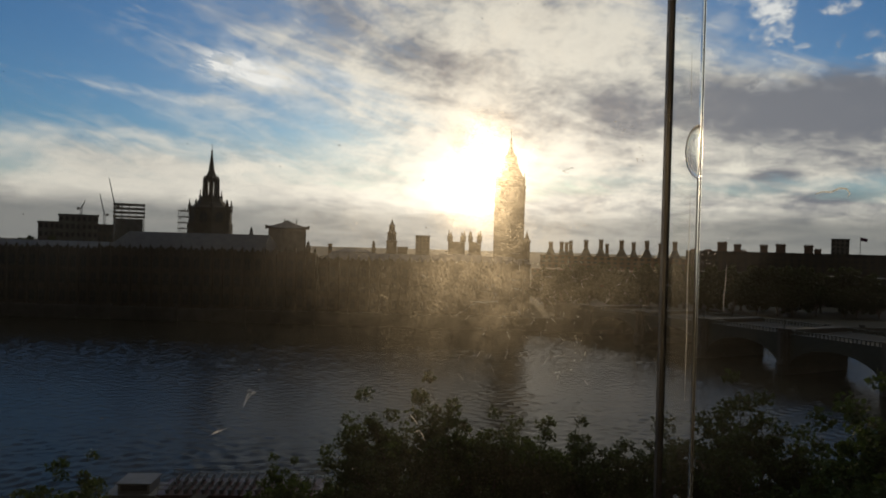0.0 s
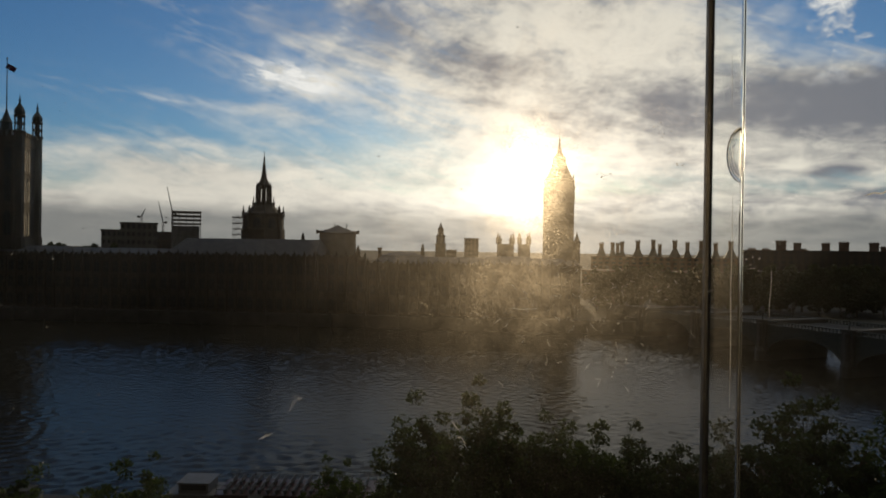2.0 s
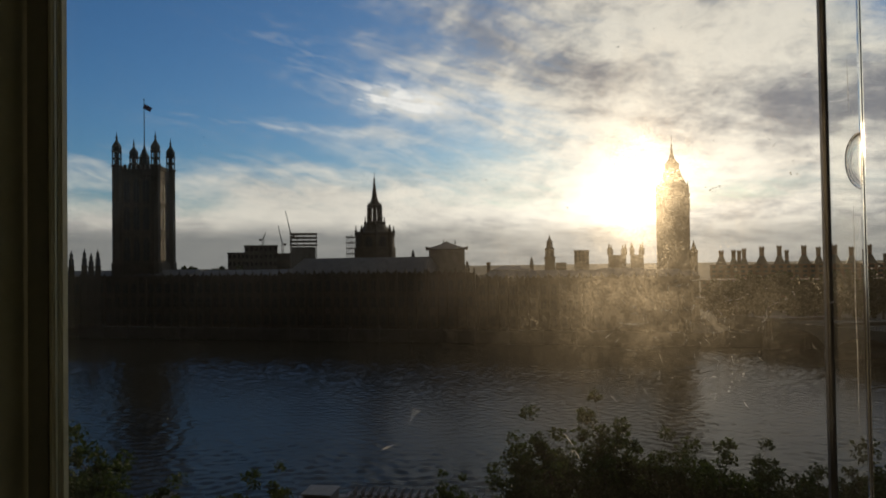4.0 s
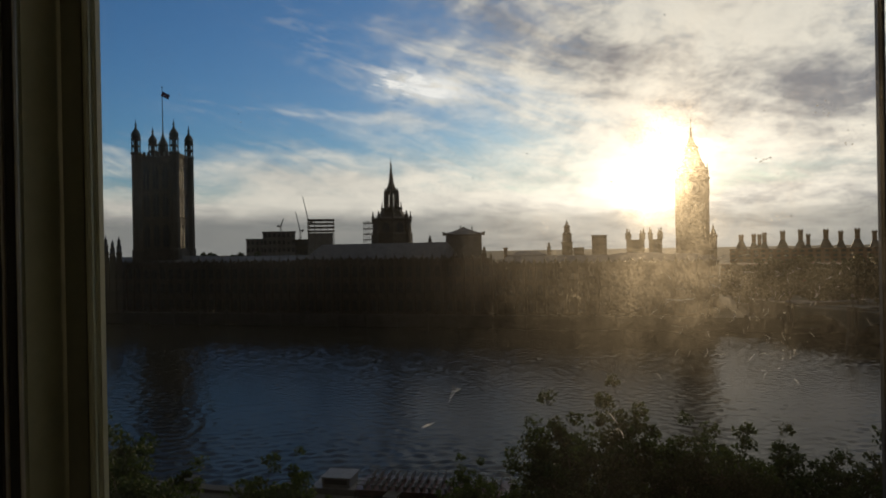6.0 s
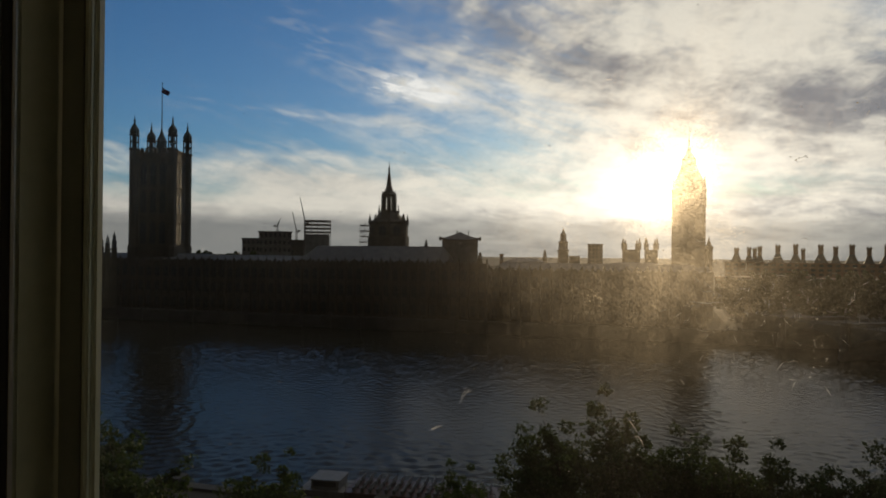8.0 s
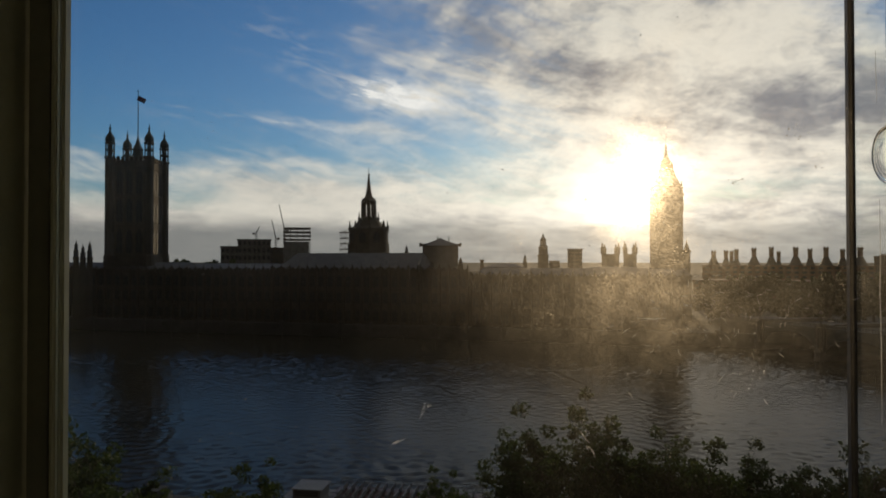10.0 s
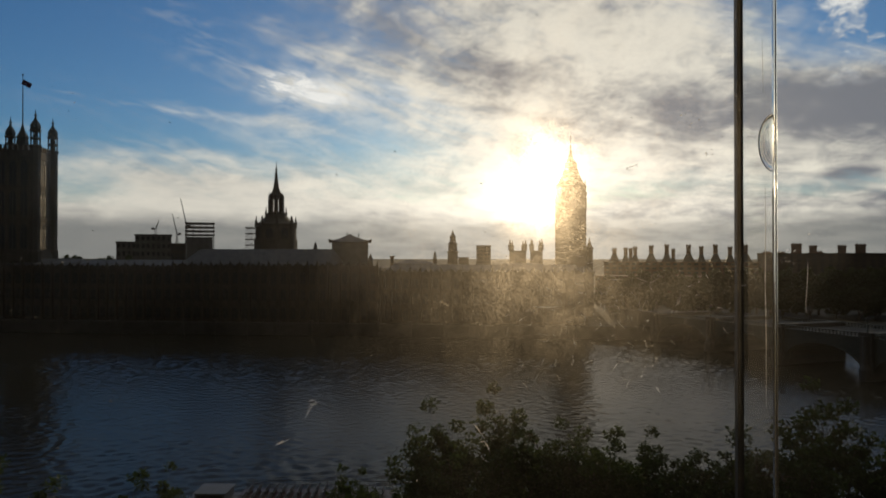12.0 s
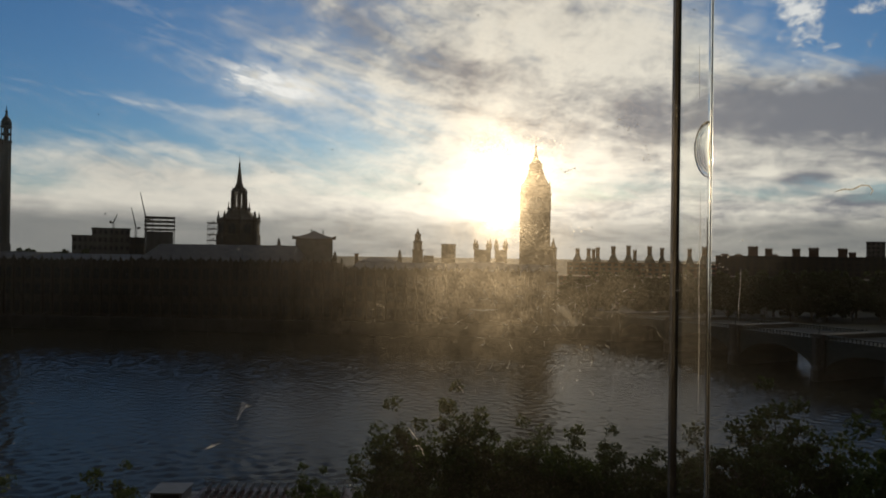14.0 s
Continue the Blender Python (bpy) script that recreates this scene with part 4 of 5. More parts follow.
# ---- bridge ----
def bridge():
    """Low arched road bridge; runs along local y from the far bank, with its visible face at local x = 0."""
    turn, spans, step, first, wide = -153.4, 7, 29.4, 10.0, 25.0
    ob = thing("road_bridge", "low dark arched bridge across the river", "bridge", (52, 283, 0), turn, kind="structure")
    last = first + spans * step

    def rise(y):
        return 9.9 + 1.5 * (1 - ((y - (first + last) / 2) / ((last - first) / 2)) ** 2)

    def strip(bm, y0, y1, x0, x1, lift0, lift1, n=12):
        """A band that follows the camber of the deck."""
        rows = [[bm.verts.new((x, y, rise(y) + l)) for x, l in ((x0, lift0), (x1, lift0), (x1, lift1), (x0, lift1))]
                for y in (y0 + (y1 - y0) * i / n for i in range(n + 1))]
        for p, q in zip(rows, rows[1:]):
            for k in range(4):
                bm.faces.new((p[k], q[k], q[(k + 1) % 4], p[(k + 1) % 4]))
        bm.faces.new(rows[0])
        bm.faces.new(list(reversed(rows[-1])))

    bm = bmesh.new()
    box(bm, -0.10, 0.10, -0.14, 0.14, 0, 0.95)
    baluster = mesh("baluster", bm, IRON)
    for k in range(spans):
        y0, y1 = first + k * step + 1.6, first + (k + 1) * step - 1.6
        bm = bmesh.new()
        n = 22
        rows = []
        for i in range(n + 1):
            t = (1 - math.cos(math.pi * i / n)) / 2
            y = y0 + (y1 - y0) * t
            z = 1.4 + 6.9 * math.sqrt(max(0.0, 1 - (2 * t - 1) ** 2))
            rows.append([bm.verts.new(p) for p in ((-wide, y, z), (0, y, z), (-wide, y, rise(y)), (0, y, rise(y)))])
        for p, q in zip(rows, rows[1:]):
            bm.faces.new((p[0], q[0], q[2], p[2]))
            bm.faces.new((p[1], p[3], q[3], q[1]))
            bm.faces.new((p[0], p[1], q[1], q[0]))
            bm.faces.new((p[2], q[2], q[3], p[3]))
        part("arch", bm, IRON, ob)
        bm = bmesh.new()
        for i in range(n):
            ra, rb = ((y0 + (y1 - y0) * (1 - math.cos(math.pi * m / n)) / 2, 1.4 + 6.9 * math.sin(math.pi * m / n)) for m in (i, i + 1))
            vs = [bm.verts.new(p) for p in ((0.22, ra[0], ra[1]), (0.22, rb[0], rb[1]), (0.22, rb[0], rb[1] + 0.55), (0.22, ra[0], ra[1] + 0.55),
                                            (0.01, ra[0], ra[1]), (0.01, rb[0], rb[1]), (0.01, rb[0], rb[1] + 0.55), (0.01, ra[0], ra[1] + 0.55))]
            for f in ((0, 1, 2, 3), (0, 4, 5, 1), (3, 2, 6, 7)):
                bm.faces.new([vs[m] for m in f])
        part("arch_ring", bm, IRON, ob, "raised iron rib round the arch")
        bm = bmesh.new()
        strip(bm, y0 - 1.6, y1 + 1.6, -wide + 0.6, -0.6, 0.02, 0.12)
        part("deck", bm, ASPHALT, ob, "asphalt bridge deck")
        for x in (-0.1, -wide + 0.1):
            bm = bmesh.new()
            strip(bm, y0 - 1.6, y1 + 1.6, x - 0.3, x + 0.3, 0.0, 0.25)
            strip(bm, y0 - 1.6, y1 + 1.6, x - 0.2, x + 0.2, 1.1, 1.35)
            rail = part("parapet", bm, IRON, ob)
            for i in range(24):
                y = y0 + (y1 - y0) * i / 23
                shared("baluster", baluster, rail, (x, y, rise(y) + 0.2))
    for k in range(spans + 1):
        y = first + k * step
        bm = bmesh.new()
        box(bm, -wide - 0.9, 0.9, y - 1.65, y + 1.65, -4, rise(y) + 1.4)
        for x in (0.9, -wide - 0.9):
            lathe(bm, [(1.65, -4), (1.65, 3.0), (0.9, 4.4), (0.9, rise(y) + 0.6)], 8, x, y)
        box(bm, -0.8, 1.2, y - 1.8, y + 1.8, rise(y) + 1.4, rise(y) + 1.65)
        part("pier", bm, GRANITE, ob)
        at = Matrix.Rotation(radians(turn), 4, "Z") @ Vector((0.2, y, rise(y) + 1.65)) + Vector((52, 283, 0))
        lamp = thing("street_lamp", "triple-globe iron street lamp on the bridge parapet", "street lamp", at, turn, group="bridge lamps")
        bm = bmesh.new()
        lathe(bm, [(0.35, 0), (0.2, 0.5), (0.1, 0.8), (0.08, 3.4)], 8)
        part("post", bm, IRON, lamp)
        for dx, z in ((-0.5, 3.2), (0.5, 3.2), (0, 3.7)):
            bm = bmesh.new()
            lathe(bm, [(0.1, z), (0.26, z + 0.25), (0.2, z + 0.5), (0.05, z + 0.62)], 8, 0, dx)
            part("globe", bm, SEAT, lamp)
    for y0, y1 in ((-14.0, first - 1.7), (last + 1.7, last + 30.0)):
        bm = bmesh.new()
        box(bm, -wide, 0, y0, y1, -4, rise(first) - 0.01)
        box(bm, -0.35, 0.0, y0, y1, rise(first), rise(first) + 1.3)
        part("abutment", bm, GRANITE, ob, "granite abutment at the bridge end")


bridge()


# ---- trees ----
def leaf_mesh(name, rng, centres, radii, per, size, mat):
    """Leaves as small bent blades scattered round clump centres."""
    n = len(centres) * per
    c = np.repeat(centres, per, axis=0)
    r = np.repeat(radii, per)
    d = rng.normal(size=(n, 3))
    d /= np.linalg.norm(d, axis=1, keepdims=True)
    pos = c + d * (r * rng.random(n) ** 0.45)[:, None] * (1, 1, 0.8)
    a = rng.normal(size=(n, 3))
    a /= np.linalg.norm(a, axis=1, keepdims=True)
    b = np.cross(a, rng.normal(size=(n, 3)))
    b /= np.linalg.norm(b, axis=1, keepdims=True)
    s = (size * (0.55 + 0.9 * rng.random(n)))[:, None]
    a, b = a * s, b * s * 0.62
    bend = np.cross(a, b) / s * 0.25
    verts = np.stack([pos - a, pos + b + bend, pos + a, pos - b + bend], 1).reshape(-1, 3)
    faces = (np.arange(n)[:, None] * 4 + np.array([[0, 1, 2, 3]])).tolist()
    data = bpy.data.meshes.new(name)
    data.from_pydata(verts.tolist(), [], faces)
    data.materials.append(mat)
    return data


def tree_parts(seed, height, spread, clumps, per, size, mat, clear=0.36):
    """Trunk with limbs, and a crown of leaf clumps with gaps; returns the two meshes."""
    rng = np.random.default_rng(seed)
    bm = bmesh.new()
    fork = height * clear
    r0 = height * 0.022
    rod(bm, (0, 0, -0.3), (0, 0, fork), r0 * 1.25, r0 * 0.8, 8)
    centres, radii = [], []
    limbs = 9
    for k in range(limbs):
        a = 2 * math.pi * k / limbs + rng.random() * 0.6
        lift = rng.uniform(0.55 if clear > 0.3 else 0.15, 1.0)
        out = spread * rng.uniform(0.5, 1.0) * (1.15 - 0.55 * lift)
        end = Vector((math.cos(a) * out, math.sin(a) * out, height * (clear + 0.06 + (0.86 - clear) * lift)))
        mid = Vector((math.cos(a) * out * 0.45, math.sin(a) * out * 0.45, fork + (end.z - fork) * 0.55))
        rod(bm, (0, 0, fork * 0.9), mid, r0 * 0.55, r0 * 0.32, 6)
        rod(bm, mid, end, r0 * 0.32, r0 * 0.08, 5)
        for j in range(clumps // limbs):
            t = rng.uniform(0.25, 1.02)
            base = mid.lerp(end, t)
            off = Vector(rng.normal(size=3)) * spread * 0.165
            tip = base + off
            rod(bm, base, tip, r0 * 0.08, r0 * 0.03, 4)
            centres.append(tip)
            radii.append(spread * rng.uniform(0.07, 0.17))
    data = leaf_mesh("crown", rng, np.array([tuple(c) for c in centres]), np.array(radii), per, size, mat)
    return mesh("trunk", bm, BARK), data


def tree(name, label, trunk, crown, at, turn, scale, group):
    ob = thing(name, label, "tree", at, turn, group)
    ob.scale = (scale, scale, scale)
    shared("trunk", trunk, ob, (0, 0, 0))
    shared("crown", crown, ob, (0, 0, 0))
    return ob


near = [tree_parts(11 + k, 17.0, 7.4, 180, 64, 0.20, LEAF, 0.22) for k in range(3)]
# bearing, distance, top in degrees below eye level, variant
for k, (b, far, top) in enumerate(((0.2, 63, 13.3), (6.3, 60, 16.0), (12.4, 62, 16.2), (18.2, 63, 14.2), (-6.4, 59, 15.6), (-3.5, 60, 13.5), (-9.5, 63, 17.8), (3.2, 61, 14.8), (9.0, 62, 15.2), (15.5, 64, 14.4), (20.6, 62, 13.8), (24.0, 60, 12.2),
                                   (30.0, 58, 9.7), (35.5, 58, 9.8), (-29.4, 62, 17.2), (-33.0, 60, 19.0), (-39.4, 58, 15.8), (-44, 60, 13), (-25.0, 60, 20.6), (-19.5, 60, 21.5), (-14.0, 62, 18.4), (-36.0, 57, 18.6))):
    x, y = place(b, far)
    h = EYE - far * math.tan(radians(top)) - 3.2
    trunk, crown = near[k % 3]
    tree("plane_tree", "leafy dark green plane tree on the embankment", trunk, crown, (x, y, 3.2), 67 * k, h / 16.6, "embankment trees")
distant = [tree_parts(31 + k, 15.0, 6.4, 144, 52, 0.45, LEAF_FAR, 0.14) for k in range(2)]
for k in range(34):
    row = k % 2
    x = 46 + (k // 2) * 10.0 + 4.6 * row + 2.0 * math.sin(k * 2.3)
    trunk, crown = distant[(k // 2) % 2]
    tree("plane_tree", "dark tree on the far embankment", trunk, crown, (x, FAR_BANK + 48 + 24 * row + 2.5 * math.sin(k * 1.7), 4.4), 50 * k,
         1.22 + 0.35 * row + 0.16 * math.sin(k * 3.1), "far trees")
for k in range(9):
    x, y = place(-34.6 + k * 0.45, 420 + 6 * math.sin(k * 2))
    trunk, crown = distant[k % 2]
    tree("plane_tree", "dark tree behind the palace roofs", trunk, crown, (x, y, 5.0), 40 * k, 1.95 + 0.1 * math.sin(k * 2.1), "garden trees")


# ---- moored passenger boat ----
def boat():
    x, y = -28.4, 80.6
    ob = thing("passenger_boat", "moored passenger boat with white seats on deck", "boat", (x, y, 0.0), 4)
    bm = bmesh.new()
    n = 16
    rings = []
    for i in range(n + 1):
        t = i / n
        px = -15 + 30 * t
        w = 2.9 * min(1.0, (1 - abs(2 * t - 1) ** 5) + 0.12)
        rings.append([bm.verts.new(p) for p in ((px, -w, 2.0), (px, -w * 0.85, -0.8), (px, w * 0.85, -0.8), (px, w, 2.0))])
    for a, b in zip(rings, rings[1:]):
        for k in range(4):
            bm.faces.new((a[k], b[k], b[(k + 1) % 4], a[(k + 1) % 4]))
    bm.faces.new(rings[0])
    bm.faces.new(list(reversed(rings[-1])))
    part("hull", bm, HULL, ob)
    bm = bmesh.new()
    box(bm, -4.5, 13.5, -2.6, 2.6, 2.0, 4.3)
    box(bm, -4.9, 13.9, -2.9, 2.9, 4.3, 4.5)
    part("cabin", bm, RED, ob, "dull maroon lower cabin")
    bm = bmesh.new()
    box(bm, -0.55, 0.55, -0.05, 0.05, 0, 1.1)
    win = mesh("window", bm, WINDOW)
    for k in range(12):
        for s in (-1, 1):
            shared("window", win, ob, (-3.5 + k * 1.45, s * 2.62, 2.7))
    bm = bmesh.new()
    box(bm, -11, -5.2, -2.3, 2.3, 2.0, 4.2)
    box(bm, -9.6, -6.0, -1.7, 1.7, 4.2, 5.3)
    box(bm, -9.8, -5.8, -1.85, 1.85, 5.3, 5.42)
    part("wheelhouse", bm, SEAT, ob, "grey-white wheelhouse")
    bm = bmesh.new()
    for s in (-1, 1):
        box(bm, -9.3, -6.3, s * 1.72 - 0.03, s * 1.72 + 0.03, 4.55, 5.15)
    part("window", bm, WINDOW, ob)
    bm = bmesh.new()
    box(bm, -0.24, 0.24, -0.85, 0.85, 0.38, 0.46)
    box(bm, 0.18, 0.26, -0.85, 0.85, 0.46, 1.0)
    for s in (-0.7, 0.7):
        box(bm, -0.2, 0.2, s - 0.04, s + 0.04, 0, 0.4)
    seat = mesh("deck_seat", bm, SEAT)
    for k in range(17):
        for s in (-1.6, 1.0):
            shared("deck_seat", seat, ob, (-3.8 + k * 1.02, s, 4.5))
    bm = bmesh.new()
    for s in (-2.75, 2.75):
        for k in range(19):
            rod(bm, (-4.7 + k * 1.02, s, 4.5), (-4.7 + k * 1.02, s, 5.6), 0.035)
        for z in (5.1, 5.6):
            rod(bm, (-4.7, s, z), (13.7, s, z), 0.04)
    part("railing", bm, SEAT, ob)


boat()

# ---- window of the room ----
PANE_Y = 0.70


def window_frame():
    """The fixed glazing: left jamb with its channels, sill, head and right jamb."""
    ob = thing("window_1", "brown window frame with two overlapping sliding panes", "window", (0, PANE_Y, EYE), kind="structure")
    lo, hi = -0.85, 0.95
    for name, x0, x1, y0, y1, mat, label in (
            ("window_frame", -0.6657, -0.6545, -0.0178, -0.003, JOINERY, "olive painted stile"),
            ("window_frame", -0.6657, -0.6570, -0.0267, -0.0180, JOINERY, "narrow bead on the stile"),
            ("window_frame", -0.7106, -0.6720, -0.0160, -0.003, CHANNEL, "recessed sliding channel"),
            # black stands in for the shade inside this narrow groove
            ("window_frame", -0.6718, -0.6659, -0.0120, -0.003, BLACK, "dark groove beside the stile"),
            ("window_frame", -0.7680, -0.7110, -0.0748, -0.003, JOINERY, "broad grey-brown reveal board"),
            ("window_frame", -0.7156, -0.7113, -0.0800, -0.0750, ALUMINIUM, "thin bright metal strip"),
            ("window_frame", -0.7316, -0.7158, -0.0780, -0.0750, BLACK, "black rubber gasket"),
            ("window_frame", -0.7352, -0.7318, -0.0820, -0.0750, ALUMINIUM, "thin bright metal strip"),
            ("window_frame", -0.9200, -0.7354, -0.0840, -0.0750, BLACK, "dark outer lining"),
            ("window_frame", -0.9200, -0.7682, -0.0748, 0.060, BLACK, "dark outer lining"),
            # unseen right end, set far out so more light reaches the left jamb
            ("window_frame", 1.6000, 1.6800, -0.022, 0.050, JOINERY, "brown jamb board")):
        bm = bmesh.new()
        box(bm, x0, x1, y0, y1, lo, hi)
        bmesh.ops.bevel(bm, geom=[e for e in bm.edges if abs(e.verts[0].co.z - e.verts[1].co.z) > 0.5], offset=min(0.004, (x1 - x0) * 0.3), segments=3, affect="EDGES")
        part(name, bm, mat, ob, label)
    bm = bmesh.new()
    box(bm, -0.92, 1.68, -0.06, 0.06, lo - 0.05, lo - 0.001)
    part("window_sill", bm, JOINERY, ob)
    bm = bmesh.new()
    box(bm, -0.92, 1.68, -0.03, 0.06, hi + 0.001, hi + 0.05)
    part("window_head", bm, JOINERY, ob)
    bm = bmesh.new()
    box(bm, -0.7675, 0.2478, -0.002, 0.002, lo, hi)
    inner = part("pane", bm, GLASS, ob, "dusty sliding pane with finger pull")
    bm = bmesh.new()
    box(bm, 0.2246, 1.5998, 0.014, 0.018, lo, hi)
    outer = part("pane", bm, OUTER_GLASS, ob, "dusty outer pane")
    inner.visible_shadow = outer.visible_shadow = False
    bm = bmesh.new()
    box(bm, 0.2186, 0.2245, 0.010, 0.022, lo, hi)
    bmesh.ops.bevel(bm, geom=[e for e in bm.edges if abs(e.verts[0].co.z - e.verts[1].co.z) > 0.5], offset=0.0015, segments=2, affect="EDGES")
    part("seal", bm, BLACK, outer, "dark brush seal along the pane's edge")
    # rounded, polished edge of the sliding pane
    bm = bmesh.new()
    lathe(bm, [(0.0009, lo), (0.0009, hi)], 10, 0.2489, 0.0)
    lathe(bm, [(0.0007, lo), (0.0007, hi)], 10, 0.2514, 0.001)
    edge = part("polished_edge", bm, CLEAR, inner, "bright polished glass edge", True)
    bm = bmesh.new()
    box(bm, 0.2500, 0.2507, -0.0015, 0.0015, lo, hi)
    part("ground_edge", bm, BLACK, inner, "dark line of the ground glass edge")
    bm = bmesh.new()
    bmesh.ops.create_uvsphere(bm, u_segments=32, v_segments=16, radius=1.0, matrix=Matrix.Translation((0.2480, -0.0022, 0.1015)) @ Matrix.Diagonal((0.0145, 0.0042, 0.0275, 1)))
    bmesh.ops.bisect_plane(bm, geom=bm.verts[:] + bm.edges[:] + bm.faces[:], plane_co=(0.2477, 0, 0), plane_no=(1, 0, 0), clear_outer=True)
    bmesh.ops.holes_fill(bm, edges=bm.edges[:])
    pull = part("finger_pull", bm, CLEAR, inner, "half-oval clear finger pull", True)
    edge.visible_shadow = pull.visible_shadow = False
    return inner, outer


inner, outer = window_frame()


def stroke(name, points, width, parent, y=-0.0032, mat=SMEAR_AND_GLINT):
    """A dried mark or a drawn rim glint on the glass: a thin, slightly raised ribbon along a few points."""
    bm = bmesh.new()
    pts = [Vector((px, y, pz)) for px, pz in points]
    rings = []
    for i, p in enumerate(pts):
        d = (pts[min(i + 1, len(pts) - 1)] - pts[max(i - 1, 0)]).normalized()
        side = Vector((-d.z, 0, d.x)) * width * (0.35 if i in (0, len(pts) - 1) else 1.0) / 2
        rings.append([bm.verts.new(q) for q in (p - side, p + Vector((0, -0.0004, 0)), p + side, p + Vector((0, 0.0004, 0)))])
    for a, b in zip(rings, rings[1:]):
        for k in range(4):
            bm.faces.new((a[k], a[(k + 1) % 4], b[(k + 1) % 4], b[k]))
    ob = part(name, bm, mat, parent)
    ob.visible_shadow = False
    return ob


def marks():
    rng = random.Random(5)
    # bright glints round the finger pull's rim, drawn on as pale ribbons
    for k, w in ((1.0, 0.0008), (0.86, 0.0005), (0.72, 0.0004)):
        stroke("pull_glint", [(0.2478 - 0.0140 * k * math.cos(a), 0.1015 + 0.0270 * k * math.sin(a)) for a in [(-1.45 + 2.9 * i / 14) for i in range(15)]], w, inner, -0.0066)
    # pale scrapes
    for k in range(3):
        dx, dz = rng.gauss(0, 0.002), (k - 1) * 0.0009
        stroke("scrape", [(-0.2372 + dx, -0.1985 + dz), (-0.231 + dx, -0.1958 + dz), (-0.2265 + dx * 2, -0.1930 + dz)], 0.0006, inner)
    for ax, az, bx, bz in ((-0.1955, -0.152, -0.201, -0.156), (-0.201, -0.1545, -0.2045, -0.159), (-0.199, -0.1575, -0.206, -0.1605), (-0.2035, -0.1625, -0.206, -0.166), (-0.193, -0.1535, -0.198, -0.1565), (-0.2, -0.1525, -0.2035, -0.1535), (-0.2055, -0.1655, -0.2068, -0.1685)):
        for k in range(1):
            d = rng.gauss(0, 0.0006)
            stroke("scrape", [(ax + d, az), ((ax + bx) / 2 + 0.0006, (az + bz) / 2 + d), (bx, bz + d)], 0.0006, inner)
    for pts in (((-0.0375, -0.1715), (-0.0325, -0.1775), (-0.0275, -0.184)), ((-0.031, -0.172), (-0.0305, -0.177)), ((-0.0325, -0.1905), (-0.027, -0.1885), (-0.0235, -0.193), (-0.0215, -0.199)),
                ((-0.028, -0.206), (-0.0225, -0.2095)), ((-0.0355, -0.1725), (-0.031, -0.180)), ((-0.0305, -0.187), (-0.0265, -0.194))):
        stroke("scrape", pts, 0.0008, inner)
    # wavy hair-like mark and a drip on the outer pane
    stroke("smear", [(0.372, 0.063), (0.381, 0.066), (0.389, 0.0655), (0.398, 0.070), (0.405, 0.0695), (0.4085, 0.065), (0.4065, 0.061)], 0.0016, outer, 0.0128)
    stroke("drip", [(0.2845, -0.012), (0.284, -0.03), (0.2825, -0.05), (0.283, -0.061)], 0.0005, outer, 0.0128)
    stroke("drip", [(0.2395, 0.06), (0.240, 0.02), (0.2392, -0.03), (0.240, -0.08), (0.2398, -0.15)], 0.0006, inner)
    stroke("drip", [(0.2372, 0.20), (0.2376, 0.17), (0.2378, 0.15)], 0.0005, inner)
    stroke("smear", [(0.02, -0.0555), (0.035, -0.0565), (0.049, -0.055)], 0.0009, inner)
    # fine scratches and runs in the rubbed part of the glass
    for k in range(120):
        cx, cz = rng.gauss(0.09, 0.055), rng.gauss(-0.055, 0.038)
        a, n = rng.uniform(0, math.pi), rng.uniform(0.0015, 0.005)
        bend = rng.uniform(-0.4, 0.4)
        stroke("scratch", [(cx - n * math.cos(a), cz - n * math.sin(a)), (cx - n * bend * math.sin(a), cz + n * bend * math.cos(a)), (cx + n * math.cos(a), cz + n * math.sin(a))], rng.uniform(0.0003, 0.0006), inner)
    for k in range(90):
        cx, cz = rng.uniform(-0.6, 0.75), rng.uniform(-0.3, 0.3)
        host, y = (inner, -0.0032) if cx < 0.235 else (outer, 0.0128)
        r = rng.uniform(0.0003, 0.0008)
        stroke("speck", [(cx - r, cz), (cx, cz + r * 0.3), (cx + r, cz + r * 0.2)], r * 1.6, host, y)
    # dark specks of soot
    for k in range(60):
        cx, cz = rng.uniform(-0.62, 0.70), rng.uniform(-0.25, 0.30)
        host, y = (inner, -0.0032) if cx < 0.235 else (outer, 0.0128)
        r = rng.uniform(0.0004, 0.0009)
        stroke("soot_speck", [(cx - r, cz), (cx, cz + r * 0.4), (cx + r, cz - r * 0.2)], r * 1.5, host, y, BLACK)
    # spatter of dried drops
    for gx, gz, n, s in ((0.1135, 0.0818, 14, 0.004), (0.168, 0.128, 16, 0.0055), (0.19, 0.10, 8, 0.006), (0.30, 0.02, 8, 0.006), (0.265, -0.005, 10, 0.006), (0.13, -0.11, 12, 0.012)):
        for k in range(n):
            cx, cz, r = rng.gauss(gx, s), rng.gauss(gz, s), rng.uniform(0.0004, 0.001)
            host, y = (inner, -0.0032) if cx < 0.235 else (outer, 0.0128)
            stroke("speck", [(cx - r, cz - r * 0.4), (cx, cz), (cx + r, cz + r * 0.5)], r * 1.3, host, y)


marks()


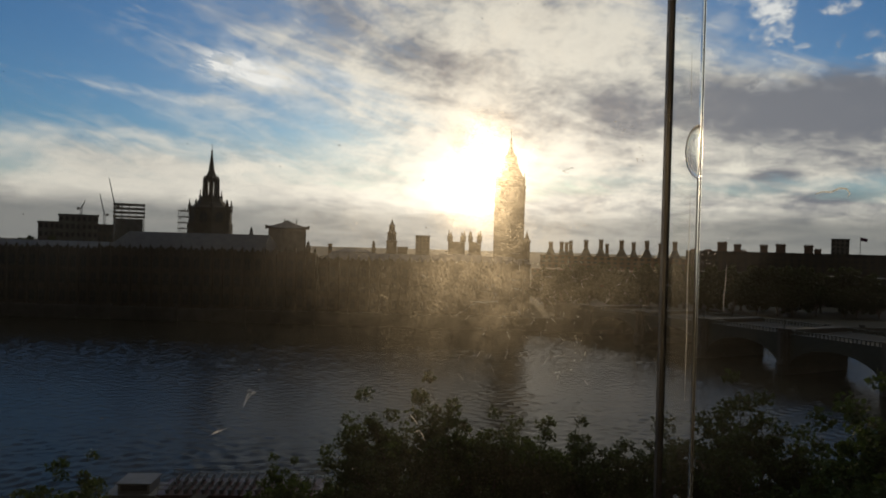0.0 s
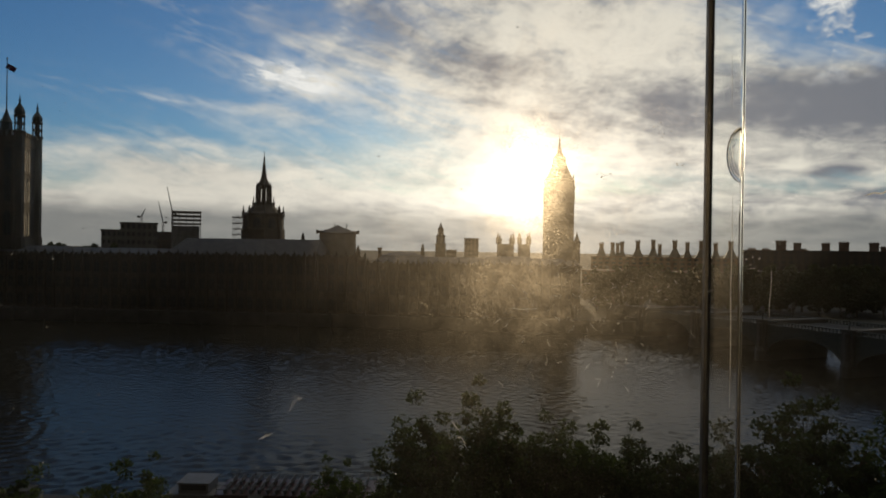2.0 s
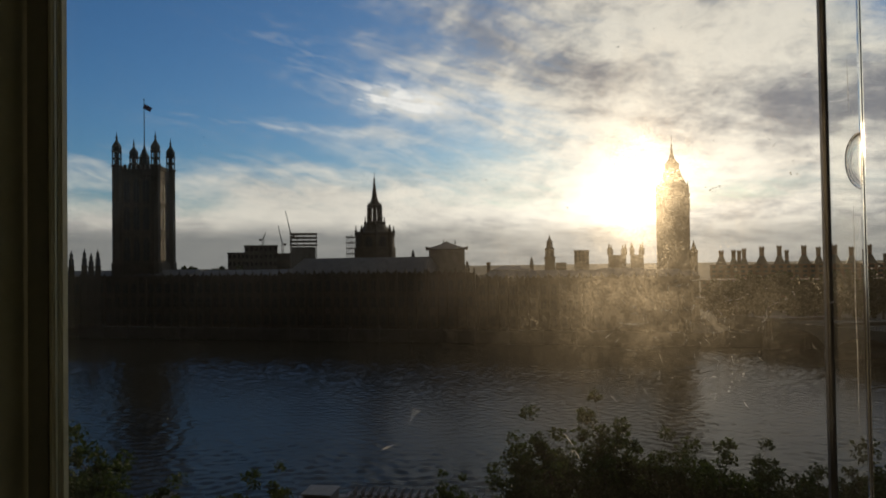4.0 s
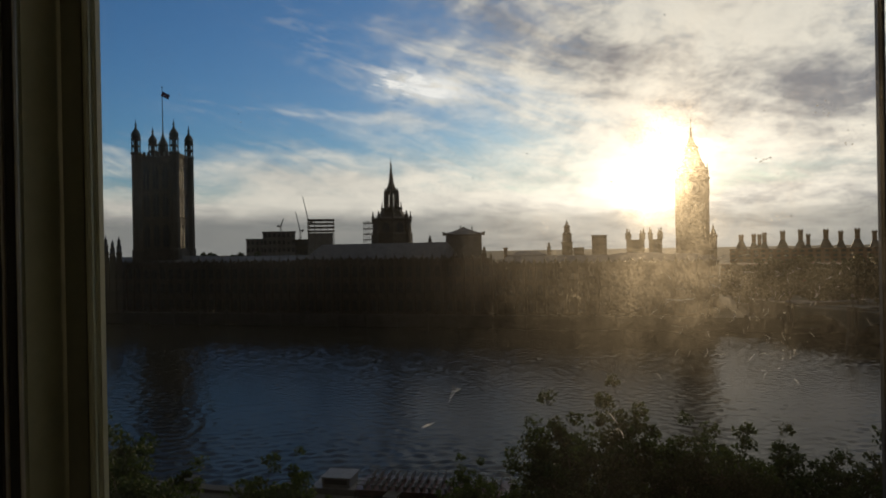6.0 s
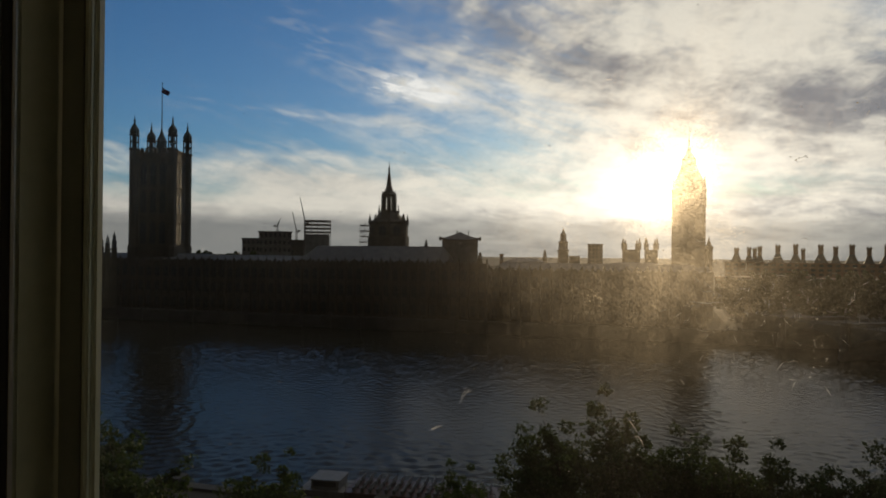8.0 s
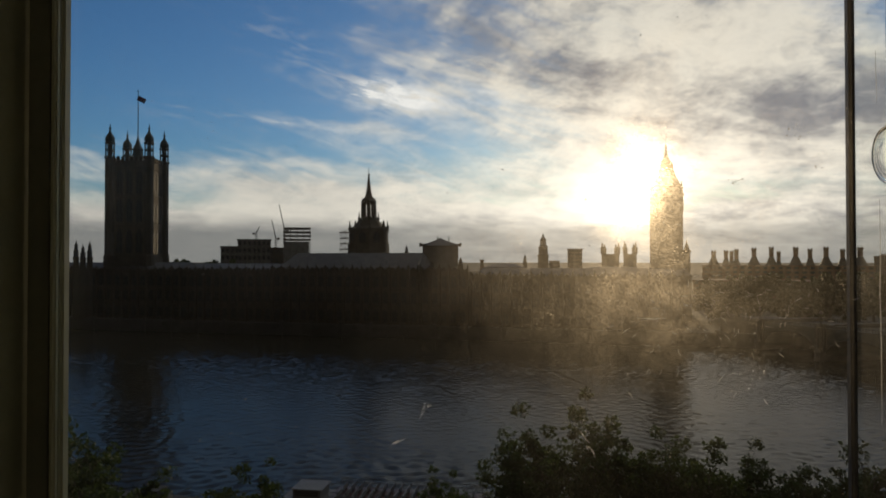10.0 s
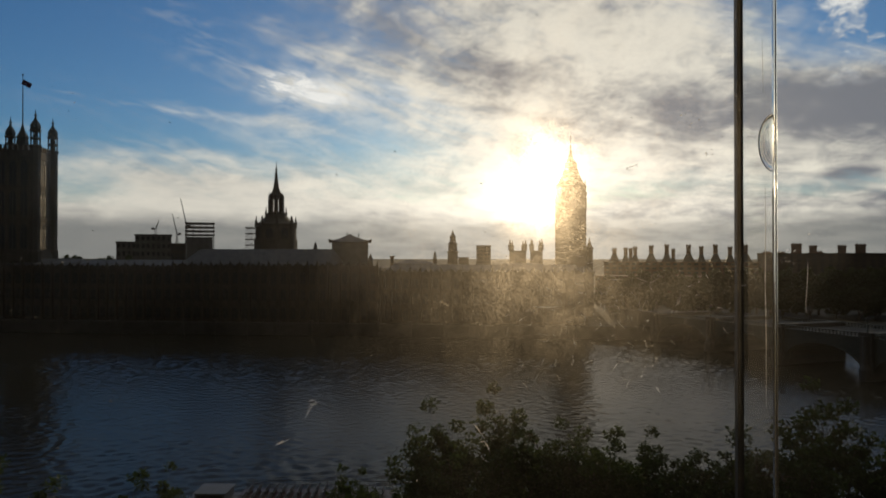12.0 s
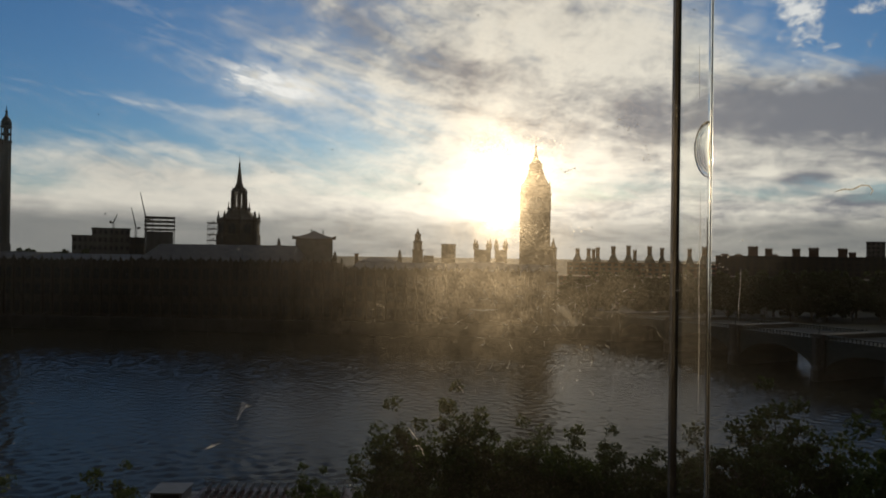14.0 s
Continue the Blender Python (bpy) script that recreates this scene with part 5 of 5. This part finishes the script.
# ---- the room behind the window ----
def room():
    f, c, back = EYE - 1.5, EYE + 1.3, -3.6
    walls = {"wall_window": [], "wall_back": []}
    bm = bmesh.new()
    y0, y1 = PANE_Y - 0.03, PANE_Y + 0.10
    box(bm, -2.6, -0.9205, y0, y1, f - 0.2, c + 0.2)
    box(bm, 1.6805, 2.6, y0, y1, f - 0.2, c + 0.2)
    box(bm, -0.92, 1.68, y0, y1, f - 0.2, EYE - 0.9005)
    box(bm, -0.92, 1.68, y0, y1, EYE + 1.0005, c + 0.2)
    structure("wall_window", bm, PLASTER, "dim plaster wall round the window")
    for name, x0, x1, ya, yb in (("wall_back", -2.6, 2.6, back - 0.2, back), ("wall_left", -2.8, -2.601, back, y1), ("wall_right", 2.601, 2.8, back, y1)):
        bm = bmesh.new()
        box(bm, x0, x1, ya, yb, f, c)
        structure(name, bm, PLASTER, "dim plaster wall of the room")
    bm = bmesh.new()
    box(bm, -2.8, 2.8, back - 0.2, y0 - 0.001, f - 0.2, f - 0.001)
    structure("floor", bm, CARPET, "dark carpet floor of the room")
    bm = bmesh.new()
    box(bm, -2.8, 2.8, back - 0.2, y0 - 0.001, c + 0.001, c + 0.2)
    structure("ceiling", bm, PLASTER, "plain ceiling of the room")


room()


def host_building():
    """The tall block whose upper room the camera stands in."""
    ob = thing("hospital_block", "tall plain concrete block overlooking the river", "building", (0, PANE_Y + 0.10, 3.2))
    h = EYE - 1.72 - 3.2
    bm = bmesh.new()
    box(bm, -30, 30, -16, 0, -0.2, h)
    part("wall", bm, CONCRETE, ob)
    bm = bmesh.new()
    box(bm, -1.2, 1.2, -0.05, 0.05, 0, 1.6)
    win = mesh("window", bm, WINDOW)
    bm = bmesh.new()
    box(bm, -1.35, 1.35, 0, 0.2, -0.12, 0)
    sill = mesh("sill", bm, CONCRETE)
    for j in range(8):
        for i in range(14):
            w = shared("window", win, ob, (-26 + 4 * i, 0, 1.2 + j * 3.4))
            shared("sill", sill, w, (0, 0, 0))


host_building()
